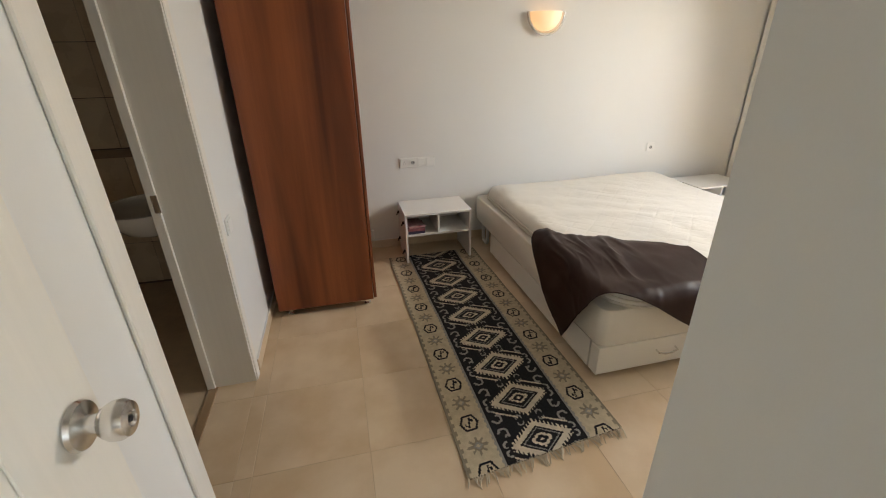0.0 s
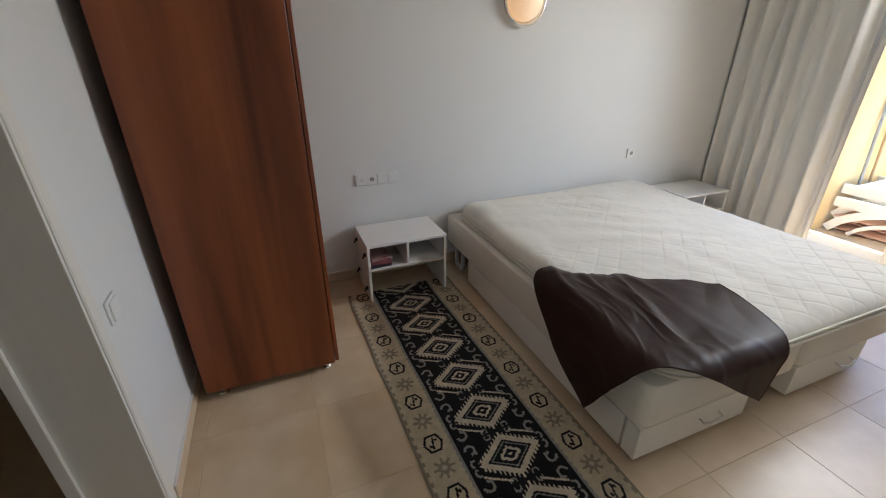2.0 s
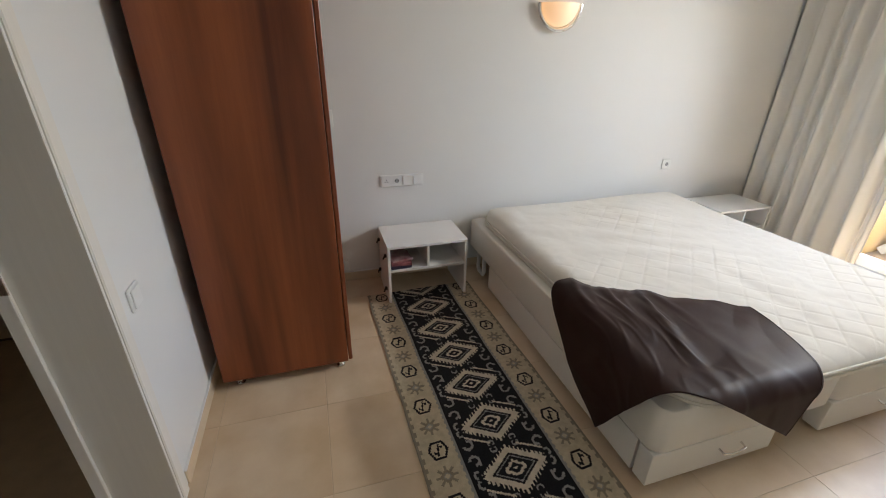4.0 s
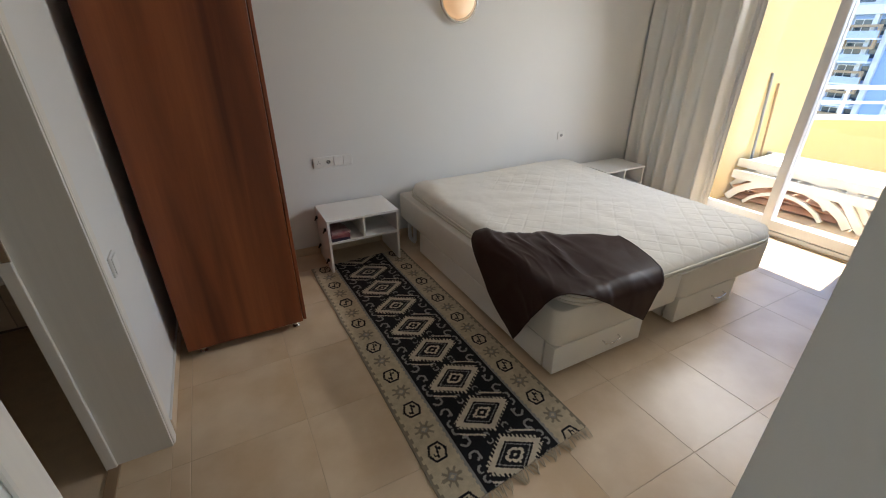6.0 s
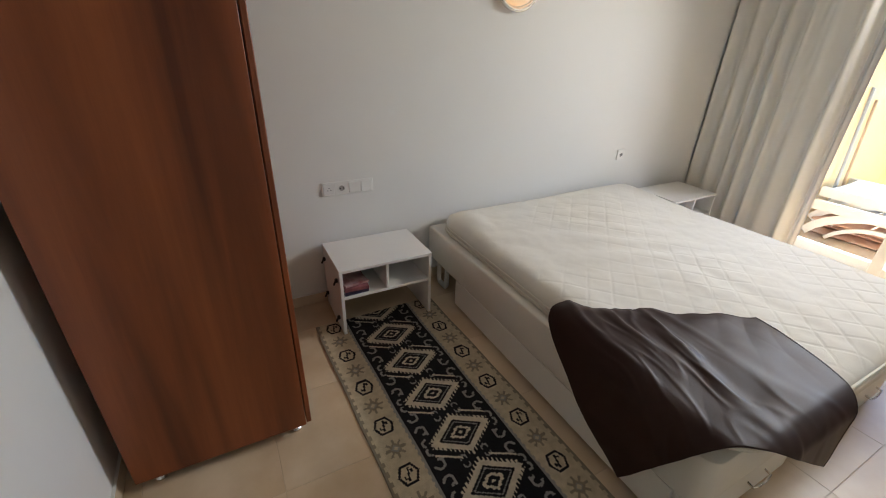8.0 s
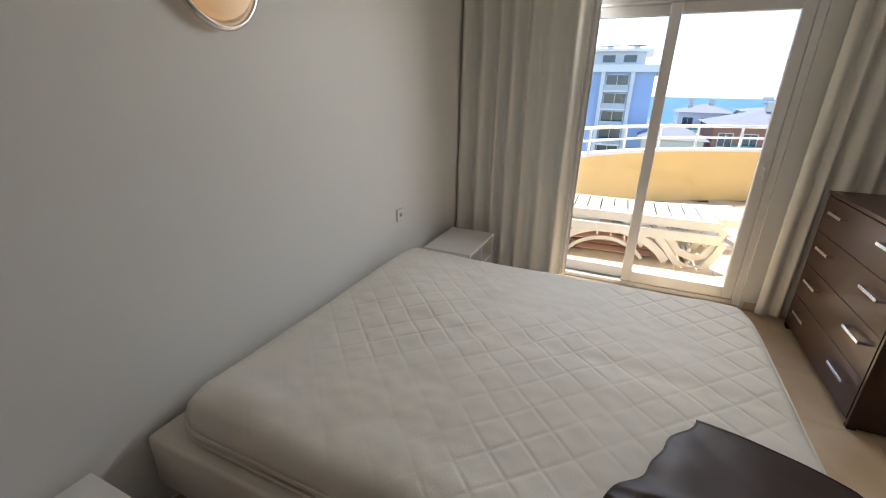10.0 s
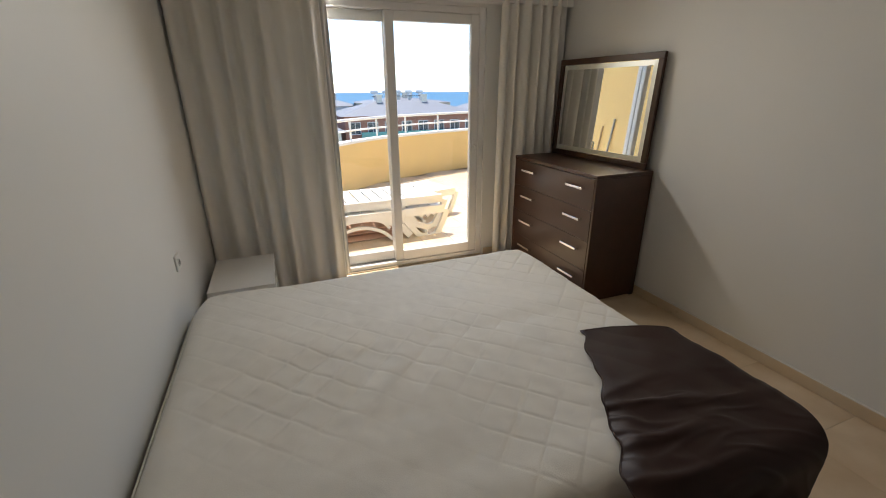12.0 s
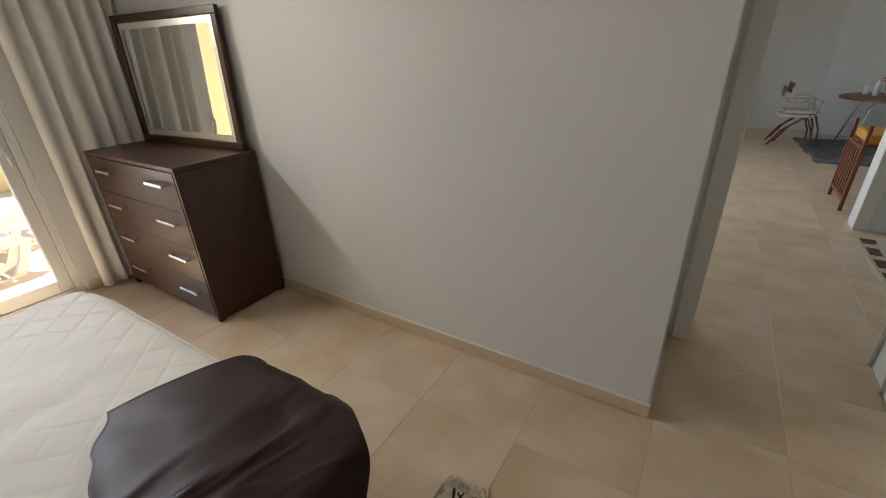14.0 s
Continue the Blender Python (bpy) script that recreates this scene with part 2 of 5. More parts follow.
bm = bbox(XL, 0.02, YDOOR - 0.2, YDOOR, 0, H)
box(bm, 0.992, XC, YDOOR - 0.2, YDOOR, 0, H)
box(bm, 0.02, 0.99, YDOOR - 0.2, YDOOR, 2.12, H)
setting("wall_door", bm, WALL, "painted wall around the bedroom doorway", "wall")
bm = bbox(XW, XW + 0.25, WY1, YH, 0, H)
box(bm, XW, XW + 0.25, YD, WY0, 0, H)
box(bm, XW, XW + 0.25, WY0, WY1, WTOP, H)
setting("wall_east", bm, WALL, "painted wall around the balcony door", "wall")
bm = bbox(XL - 2.2, XW + 0.25, -8.4, YH + 0.2, H, H + 0.15)
setting("ceiling", bm, CEIL, "plain white painted ceiling", "ceiling")
bm = bbox(XW - 0.10, XW, YD, YH, 2.235, 2.35)
setting("trim_pelmet", bm, COPING, "white plaster band above the balcony door", "trim")


def skirting(name, x0, x1, y0, y1):
    bm = bbox(x0, x1, y0, y1, 0.0, 0.072, bevel=0.004)
    base = setting(name, bm, SKIRT, "beige ceramic tile skirting along the wall", "baseboard")
    part("grout_line", bbox(x0 + 0.001, x1 - 0.001, y0 + 0.001, y1 - 0.001, 0.0722, 0.0775), COPING, base)


skirting("baseboard_north", XL, XW, YH - 0.012, YH)
skirting("baseboard_west", XL, XL + 0.012, BY1 + 0.085, YH - 0.012)
skirting("baseboard_west_by_door", XL, XL + 0.012, YDOOR, BY0 - 0.11)
skirting("baseboard_south", XC - 0.012, XW, YD, YD + 0.012)
skirting("baseboard_return", XC - 0.012, XC, YDOOR + 0.02, YD)
skirting("baseboard_east", XW - 0.012, XW, YD + 0.012, WY0 - 0.02)

bm = bbox(XL - 2.2, XW + 0.25, -8.4, YH + 0.2, -0.12, -0.0014)
floor = setting("floor", bm, GROUT, "beige glazed ceramic tiles laid square with thin joints", "floor")

# ---- doors and frames ----
def casing(parent, x0, x1, y0, y1, z0, z1):
    return part("casing", bbox(x0, x1, y0, y1, z0, z1, bevel=0.004), WHITE_WOOD, parent)


# bathroom doorway: lining and casing
bath = thing("door_frame_1", "white wood-grain bathroom door lining with flat casing", "door frame", kind="structure", at=(XL, BY1, 0))
for n, b in (("lining", (-0.225, 0.004, 0.0, 0.022, 0, 2.06)), ("lining", (-0.225, 0.004, BY0 - BY1 - 0.022, BY0 - BY1, 0, 2.06)),
             ("lining", (-0.225, 0.004, BY0 - BY1 - 0.022, 0.022, 2.06, 2.082))):
    part(n, bbox(*b, bevel=0.002), WHITE_WOOD, bath)
for b in ((0.0, 0.012, 0.008, 0.062, 0, 2.06), (0.0, 0.014, BY0 - BY1 - 0.105, BY0 - BY1 - 0.010, 0, 2.06), (0.0, 0.014, BY0 - BY1 - 0.105, 0.085, 2.062, 2.15)):
    casing(bath, *b)
for b in ((-0.24, -0.20, -0.014, -0.001, 0, 2.05), (-0.24, -0.20, BY0 - BY1 + 0.001, BY0 - BY1 + 0.014, 0, 2.05)):
    part("door_stop", bbox(*b, bevel=0.003), WHITE_WOOD, bath)
part("strike_plate", bbox(-0.222, -0.196, -0.018, -0.0145, 0.99, 1.07, bevel=0.002), CHROME, bath, "steel strike plate")

# bedroom doorway
bed_fr = thing("door_frame_2", "white wood-grain bedroom door lining with flat casing", "door frame", kind="structure", at=(0.505, YDOOR, 0))
for x0, x1 in ((-0.487, -0.415), (0.400, 0.465)):
    part("lining", bbox(x0, x1, -0.205, 0.006, 0, 2.06, bevel=0.002), WHITE_WOOD, bed_fr)
    casing(bed_fr, min(x0, x1) - 0.0, max(x0, x1) + 0.02, 0.007, 0.02, 0, 2.06)
    casing(bed_fr, min(x0, x1) - 0.0, max(x0, x1) + 0.02, -0.22, -0.206, 0, 2.06)
part("lining", bbox(-0.487, 0.487, -0.205, 0.006, 2.062, 2.115, bevel=0.002), WHITE_WOOD, bed_fr)
casing(bed_fr, -0.50, 0.507, 0.007, 0.02, 2.062, 2.15)


def panel_leaf(parent, w, h, t):
    """A door leaf with two raised panels on each face, in local x (width), y (thickness)."""
    bm = bbox(0, w, 0, t, 0.008, h, bevel=0.003)
    for z0, z1 in ((0.2, 0.92), (1.02, 1.86)):
        for y0, y1 in ((-0.004, 0.0005), (t - 0.0005, t + 0.004)):
            for a in ((0.13, 0.165, z0, z1), (w - 0.165, w - 0.13, z0, z1), (0.165, w - 0.165, z0, z0 + 0.035), (0.165, w - 0.165, z1 - 0.035, z1)):
                box(bm, a[0], a[1], y0, y1, a[2], a[3], bevel=0.0015)
    return part("leaf", bm, WHITE_WOOD, parent)


leaf = thing("door_1", "white grained panel bedroom door with satin knob, open", "door", at=(0.10, YDOOR + 0.040, 0), turn=88, kind="structure")
lf = panel_leaf(leaf, 0.82, 2.03, 0.04)
knob = part("door_knob", turned(bmesh.new(), [(0.034, 0.0), (0.036, 0.004), (0.033, 0.010), (0.014, 0.014), (0.013, 0.028), (0.022, 0.034), (0.028, 0.045),
                                              (0.0285, 0.056), (0.024, 0.066), (0.012, 0.069), (0.011, 0.066), (0.002, 0.066)], 28,
                                  pose(0.765, -0.0005, 1.125, 90, 0, 0)), CHROME, leaf, "satin nickel round knob", smooth=True)
part("keyhole", turned(bmesh.new(), [(0.005, 0), (0.005, 0.0015)], 10, pose(0.765, -0.0665, 1.125, 90, 0, 0)), BLACK, knob)

# balcony sliding door
win = thing("window_1", "white plastic sliding balcony door with two glass panes", "balcony door", kind="structure", at=(4.80, 0, 0))
FR = [(WY0, WY0 + 0.05, 0.0, WTOP), (WY1 - 0.05, WY1, 0.0, WTOP), (WY0 + 0.05, WY1 - 0.05, 0.0, 0.05), (WY0 + 0.05, WY1 - 0.05, WTOP - 0.05, WTOP)]
for y0, y1, z0, z1 in FR:
    part("window_frame", bbox(-0.06, 0.06, y0, y1, z0, z1, bevel=0.004), PVC, win)


def sash(parent, y0, y1, x, w):
    s = thing("sash", "white plastic sliding sash", "", at=(x, 0, 0))
    s.parent = parent
    z0, z1 = 0.052, WTOP - 0.052
    for a in ((y0, y0 + w, z0, z1), (y1 - w, y1, z0, z1), (y0 + w, y1 - w, z0, z0 + 0.095), (y0 + w, y1 - w, z1 - w, z1)):
        part("sash_bar", bbox(-0.024, 0.024, *a, bevel=0.005), PVC, s)
    g = part("pane", bbox(-0.004, 0.004, y0 + w - 0.004, y1 - w + 0.004, z0 + 0.091, z1 - w + 0.004), GLASS, s, "clear glass pane")
    g.visible_shadow = False
    return s


sash(win, WY0 + 0.052, 2.225, -0.028, 0.075)
sash(win, 2.15, WY1 - 0.052, 0.03, 0.075)
hd = part("handle", pipe(bmesh.new(), [(-0.054, 1.44, 1.09), (-0.095, 1.44, 1.09), (-0.100, 1.44, 1.07), (-0.098, 1.437, 1.02), (-0.090, 1.432, 0.965)], 0.009), PVC, win, "white lever handle", smooth=True)
part("handle_plate", bbox(-0.062, -0.0525, 1.427, 1.453, 1.03, 1.14, bevel=0.003), PVC, win)
setting("door_sill", bbox(XW - 0.0, XW + 0.25, WY0, WY1, -0.004, 0.012, bevel=0.003), SKIRT, "beige stone sill under the balcony door", "sill")


# ---- wardrobe ----
wd = thing("wardrobe", "cherry-red veneered wooden wardrobe on small feet against the wall", "wardrobe", at=(0, 0, 0))
WX0, WX1, WY, WH = 0.006, 0.635, 2.69, 2.12
part("side_panel", bbox(WX0, WX1, WY, WY + 0.02, 0.055, WH, bevel=0.002), CHERRY, wd)
part("side_panel", bbox(WX0, WX1, YH - 0.045, YH - 0.025, 0.055, WH, bevel=0.002), CHERRY, wd)
part("top_panel", bbox(WX0, WX1, WY + 0.0205, YH - 0.0455, WH - 0.022, WH, bevel=0.002), CHERRY, wd)
part("back_panel", bbox(WX0, WX0 + 0.01, WY + 0.0205, YH - 0.0455, 0.057, WH - 0.0225), CHERRY, wd)
part("plinth", bbox(WX0 + 0.02, WX1 - 0.01, WY + 0.0205, YH - 0.0455, 0.057, 0.12), CHERRY, wd)
ym = (WY + YH - 0.025) / 2
for y0, y1 in ((WY + 0.003, ym - 0.002), (ym + 0.002, YH - 0.028)):
    part("door", bbox(WX1 + 0.004, WX1 + 0.024, y0, y1, 0.062, WH - 0.004, bevel=0.003), CHERRY, wd)
for fx in (WX0 + 0.07, WX1 - 0.04):
    for fy in (WY + 0.05, YH - 0.09):
        part("foot", turned(bmesh.new(), [(0.022, 0.0), (0.024, 0.01), (0.014, 0.02), (0.012, 0.056)], 14, pose(fx, fy, 0.0)), CHROME, wd, "round steel foot", smooth=True)


# ---- nightstands ----
def nightstand(at, hooks=False):
    ns = thing("nightstand", "white laminate open nightstand with two shelf compartments", "nightstand", "nightstands beside the bed", at=at)
    W, D, HH, t = 0.565, 0.385, 0.43, 0.018
    part("side_panel", bbox(0, t, 0, D, 0, HH - t - 0.0005, bevel=0.0015), WHITE_LAM, ns)
    part("side_panel", bbox(W - t, W, 0, D, 0, HH - t - 0.0005, bevel=0.0015), WHITE_LAM, ns)
    part("top", bbox(-0.001, W + 0.001, -0.002, D, HH - t, HH, bevel=0.0015), WHITE_LAM, ns)
    part("shelf", bbox(t + 0.0005, W - t - 0.0005, 0.006, D - 0.004, 0.235, 0.235 + t, bevel=0.001), WHITE_LAM, ns)
    part("divider", bbox(W / 2 - 0.008, W / 2 + 0.008, 0.006, D - 0.012, 0.2535, HH - t - 0.0005, bevel=0.001), WHITE_LAM, ns)
    if hooks:
        for y, z in ((0.05, 0.35), (0.33, 0.35), (0.33, 0.105), (0.07, 0.085)):
            bm = bbox(-0.016, -0.0005, y - 0.01, y + 0.01, z - 0.012, z + 0.012, bevel=0.004)
            rod(bm, (-0.012, y, z), (-0.024, y, z - 0.026), 0.006, 8)
            part("hook", bm, BLACK, ns, "small black plastic hook")
    part("back_panel", bbox(t + 0.0005, W - t - 0.0005, D - 0.0115, D - 0.003, 0.2535, HH - t - 0.0005), WHITE_LAM, ns)
    return ns


nightstand((0.972, 3.285, 0.004), True)
nightstand((3.795, 3.27, 0.0))


# ---- bed ----
def padded_box(w, L, r=0.06):
    """Upholstered box with rounded upright corners at the foot and soft rims."""
    plan = []
    for cx, cy, rr, a0 in ((w - r, r, r, 270), (w - 0.015, L - 0.015, 0.015, 0), (0.015, L - 0.015, 0.015, 90), (r, r, r, 180)):
        for k in range(7):
            t = radians(a0 + 15 * k)
            plan.append((cx, cy, rr * math.cos(t), rr * math.sin(t)))
    bm = bmesh.new()
    rings = []
    for z, inset in ((0.20, 0.014), (0.204, 0.005), (0.214, 0.0), (0.409, 0.0), (0.420, 0.005), (0.425, 0.016)):
        ring = []
        for cx, cy, dx, dy in plan:
            n = math.hypot(dx, dy)
            f = (n - min(inset, n * 0.9)) / n
            ring.append(bm.verts.new((cx + dx * f, cy + dy * f, z)))
        rings.append(ring)
    m = len(plan)
    for a, b in zip(rings, rings[1:]):
        for k in range(m):
            bm.faces.new((a[k], a[(k + 1) % m], b[(k + 1) % m], b[k]))
    bm.faces.new(rings[0][::-1])
    bm.faces.new(rings[-1])
    return bm


def single_bed(x0, x1, label):
    y0, y1 = 1.625, 3.675
    w = x1 - x0
    bed = thing("single_bed", label, "bed", "pair of single beds pushed together", at=(x0, y0, 0))
    L = y1 - y0
    part("bed_box", padded_box(w, L), CREAM_BASE, bed, "cream padded base", smooth=True)
    for dx in (0.004, w - 0.022):
        part("side_board", bbox(dx, dx + 0.018, 0.090 if dx < 0.1 else 0.40, L - 0.40, 0.025, 0.1995, bevel=0.002), DRAWER, bed, "cream drawer side panel")
    bm = bbox(0.03, w - 0.31, 0.0785, 0.37, 0.035, 0.197)
    box(bm, 0.004, w - 0.30, 0.003, 0.078, 0.028, 0.1995, bevel=0.003)
    dr = part("drawer", bm, DRAWER, bed, "cream laminate foot drawer")
    part("handle", pipe(bmesh.new(), [(0.36, 0.004, 0.125), (0.36, -0.020, 0.12), (0.40, -0.025, 0.112), (0.44, -0.025, 0.112), (0.48, -0.020, 0.12), (0.48, 0.004, 0.125)], 0.005),
         CHROME, dr, "curved chrome handle", smooth=True)
    for fx in (0.03, w - 0.07):
        fc = fx + 0.02
        part("leg", pipe(bmesh.new(), [(fc, L - 0.20, 0.1995), (fc, L - 0.20, 0.04), (fc, L - 0.185, 0.017), (fc, L - 0.10, 0.017), (fc, L - 0.085, 0.04), (fc, L - 0.085, 0.1995)], 0.017, 8),
             WHITE_LAM, bed, "white bent tube leg", smooth=True)
        part("leg", bbox(fx, fx + 0.04, 0.375, 0.398, 0.0, 0.1995, bevel=0.004), WHITE_LAM, bed)
    return bed


single_bed(1.705, 2.685, "cream upholstered single bed base with a foot drawer")
single_bed(2.692, 3.585, "cream upholstered single bed base beside the window")

# pad over both beds: rounded slab with quilting and shallow creases
PX0, PX1, PY0, PY1, PB, PT = 1.760, 3.585, 1.592, 3.665, 0.426, 0.525


def pad_top(x, y):
    d = min(x - PX0, PX1 - x, y - PY0, PY1 - y)
    edge = math.sqrt(max(0.0, 1 - max(0.0, 1 - d / 0.10) ** 2))
    h = PT + 0.017 * noise.noise((x * 1.3, y * 1.3, 0.3)) + 0.004 * noise.noise((x * 6, y * 6, 1.3))
    # lumpy head end and shallow valley between the two beds
    h += 0.022 * math.exp(-((y - 3.35) / 0.30) ** 2) * (0.6 + 0.5 * noise.noise((x * 2.2, 0, 4)))
    h -= 0.007 * math.exp(-((x - 2.69 - 0.03 * noise.noise((y * 2, 3, 0))) / 0.05) ** 2) * (0.6 + 0.8 * noise.noise((y * 1.7, 1, 0)))
    w = 0.5 + 0.5 * noise.noise((x * 1.1, y * 1.1, 9))
    h += 0.010 * w * math.sin(26 * (y + 0.35 * x) + 5 * noise.noise((x * 1.5, y * 1.5, 2))) * math.exp(-((y - 2.85) / 0.5) ** 2) * math.exp(-((x - 2.55) / 0.5) ** 2)
    # loose wave along the side and fine puckers
    h += 0.016 * math.exp(-((x - PX0 - 0.15) / 0.07) ** 2) * (0.4 + noise.noise((y * 3.1, 2, 6))) + 0.0022 * noise.noise((x * 16, y * 16, 8))
    # diamond quilting
    p = 0.165
    u, v = (x + y) / p, (x - y) / p
    q = min(abs(u - round(u)), abs(v - round(v)))
    h -= 0.0055 * max(0, 1 - q / 0.065) * max(0.10, 0.30 + 1.2 * noise.noise((x * 1.7, y * 1.7, 12)) + 0.40 * (x - 2.4) - 0.22 * (y - 2.5))
    return PB + 0.024 + (h - PB - 0.024) * edge


def round_corner(x, y, r=0.20):
    """Bends the square plan into one with round corners."""
    cx = PX0 + r if x < PX0 + r else PX1 - r
    cy = PY0 + r if y < PY0 + r else PY1 - r
    a, b = (x - cx) / r, (y - cy) / r
    if PX0 + r < x < PX1 - r or PY0 + r < y < PY1 - r:
        return x, y
    return cx + r * a * math.sqrt(1 - b * b / 2), cy + r * b * math.sqrt(1 - a * a / 2)


nx, ny = 290, 320
verts, faces = [], []
for j in range(ny + 1):
    for i in range(nx + 1):
        x, y = PX0 + (PX1 - PX0) * i / nx, PY0 + (PY1 - PY0) * j / ny
        verts.append((*round_corner(x, y), pad_top(x, y)))
for j in range(ny):
    for i in range(nx):
        a = j * (nx + 1) + i
        faces.append((a, a + 1, a + nx + 2, a + nx + 1))
rim = [i for i in range(nx + 1)] + [j * (nx + 1) + nx for j in range(1, ny + 1)] + [ny * (nx + 1) + i for i in range(nx - 1, -1, -1)] + [j * (nx + 1) for j in range(ny - 1, 0, -1)]
base = len(verts)
for k in rim:
    x, y, z = verts[k]
    verts.append((min(max(x, PX0 + 0.006), PX1 - 0.006), min(max(y, PY0 + 0.006), PY1 - 0.006), PB + 0.0005))
m = len(rim)
for k in range(m):
    faces.append((rim[k], base + k, base + (k + 1) % m, rim[(k + 1) % m]))
faces.append(tuple(base + k for k in range(m)))
me = bpy.data.meshes.new("mattress_pad")
me.from_pydata(verts, [], faces)
me.polygons.foreach_set("use_smooth", [True] * len(me.polygons))
me.materials.append(PAD)
pad = tagged(new("mattress_pad", me), "off-white quilted mattress pad lying across both beds", "mattress pad")


def rim_loop(inset, z):
    pts = []
    r = 0.20
    for cx, cy, a0 in ((PX1 - r, PY1 - r, 0), (PX0 + r, PY1 - r, 90), (PX0 + r, PY0 + r, 180), (PX1 - r, PY0 + r, 270)):
        for a in range(0, 91, 15):
            t = radians(a0 + a)
            pts.append((cx + (r - inset) * math.cos(t), cy + (r - inset) * math.sin(t), z))
    return pts + pts[:1]


part("piping", pipe(bmesh.new(), rim_loop(-0.003, PB + 0.012), 0.008, 6), PIPING, pad, smooth=True)
part("piping", pipe(bmesh.new(), rim_loop(-0.002, PB + 0.040), 0.006, 6), PIPING, pad, smooth=True)


# ---- rug ----
def rug_colour(u, v, L):
    """Woven colour at u across (0..0.77) and v along (0..L): 0 black, 1 cream, 2 beige, 3 grey, 4 taupe."""
    W = 0.77
    c = u - W / 2
    a = abs(c)
    half = 0.205                       # half width of the black field
    if a < half:
        p = 0.262
        k = math.floor((v + 0.06) / p)
        w = ((v + 0.06) / p - k - 0.5) * p      # along, from the middle of a medallion
        b = abs(w)
        d = (a / 1.45 + b) * 1.04     # lozenge distance
        if d < 0.112:
            s = 0.006
            d = round(d / s) * s
            if d < 0.012:
                return 1
            if d < 0.026:
                return 0
            if d < 0.047:
                return 1 if (math.floor(b / 0.008) % 2 or d < 0.04) else 0
            if d < 0.061:
                return 0
            if d < 0.070:
                return 3
            if d < 0.080:
                return 0
            return 1
        # combed fringe round the lozenge
        if d < 0.128:
            return 1 if math.floor((a + 0.003) / 0.0085) % 2 == 0 and b > 0.015 else 0
        # arms running from the lozenge tips along the field
        if c * w > 0 and abs(b - 0.128 + (a - 0.03) * 0.62) < 0.0055 and 0.055 < a < 0.16:
            return 1
        # grey hooks in the corners
        hx, hy = a - 0.158, b - 0.090
        r = math.hypot(hx, hy)
        if 0.016 < r < 0.028 and not (hx > 0 and hy < 0):
            return 3
        if abs(hx + 0.02) < 0.006 and -0.03 < hy < 0:
            return 3
        hx, hy = a - 0.165, b - 0.022
        if (0.012 < math.hypot(hx, hy) < 0.023) and hx > -0.008:
            return 3
        hx, hy = a - 0.055, b - 0.117
        if 0.010 < math.hypot(hx, hy) < 0.019 and hy < 0.006:
            return 3
        return 0
    if a < half + 0.016:               # stepped grey line beside the field
        return 3 if math.floor(v / 0.016) % 2 or a < half + 0.007 else 2
    if a > W / 2 - 0.022:              # stepped outer edge
        return 4 if math.floor(v / 0.024) % 2 or a > W / 2 - 0.010 else 2
    # beige border: hexagons alternate with grey stars
    p = 0.2625
    k = math.floor((v + 0.128) / p)
    w = (v + 0.128) - (k + 0.5) * p
    e = a - (half + 0.016 + W / 2 - 0.022) / 2
    hexd = max(abs(w) / 0.047, (abs(w) * 0.45 + abs(e)) / 0.048)
    if hexd < 1.0:
        if hexd > 0.76:
            return 0
        sgn = 1 if c > 0 else -1
        es = e * sgn
        if abs(es - 0.2 * w) < 0.0042 and abs(w) < 0.030:
            return 0
        if abs(w - 0.016) < 0.0042 and 0.0 < es < 0.022 or abs(w + 0.016) < 0.0042 and -0.022 < es < 0.0:
            return 0
        if abs(es - 0.018) < 0.0042 and 0.004 < w < 0.018 or abs(es + 0.018) < 0.0042 and -0.018 < w < -0.004:
            return 0
        return 2
    ws = p / 2 - abs(w)
    star = abs(ws) + abs(e)
    if star < 0.012:
        return 2
    if star < 0.034 or (abs(abs(ws) - abs(e)) < 0.008 and star < 0.068) or (star < 0.052 and min(abs(ws), abs(e)) < 0.007):
        return 4 if star > 0.020 else 3
    return 2


RUG = [mat("rug_" + n, c, 0.95, var=0.16, scale=30, bump=0.5, bscale=260, spec=0.15, sheen=0.1) for n, c in
       (("black_wool", (0.012, 0.012, 0.015)), ("cream_wool", (0.70, 0.62, 0.48)), ("beige_wool", (0.60, 0.51, 0.36)), ("grey_wool", (0.33, 0.32, 0.295)), ("taupe_wool", (0.30, 0.26, 0.19)))]
RL, RW, cell = 2.16, 0.77, 0.0055
rug = thing("runner_rug", "black and beige woven kilim runner rug with fringed end", "rug", at=(0.879, 1.262, 0.0), turn=1.2)
nu, nv = round(RW / cell), round(RL / cell)
verts, faces, mats = [], [], []
for j in range(nv + 1):
    for i in range(nu + 1):
        u, v = i * cell, j * cell
        ripple = 0.0022 * noise.noise((u * 3, v * 3, 0)) * min(1, min(u, RW - u) * 8 + 0.3)
        wob = 0.004 * noise.noise((v * 4.0, 7.0, 0)) + 0.006 * math.sin(v * 1.6)
        verts.append((u + wob, v - 0.05 * (1 - v / RL) * (u / RW - 0.5) * -1.2, 0.0075 + ripple))
for j in range(nv):
    for i in range(nu):
        q = j * (nu + 1) + i
        faces.append((q, q + 1, q + nu + 2, q + nu + 1))
        mats.append(rug_colour((i + 0.5) * cell, (j + 0.5) * cell, RL))
rim = [i for i in range(nu + 1)] + [j * (nu + 1) + nu for j in range(1, nv + 1)] + [nv * (nu + 1) + i for i in range(nu - 1, -1, -1)] + [j * (nu + 1) for j in range(nv - 1, 0, -1)]
base = len(verts)
verts += [(verts[k][0], verts[k][1], 0.0005) for k in rim]
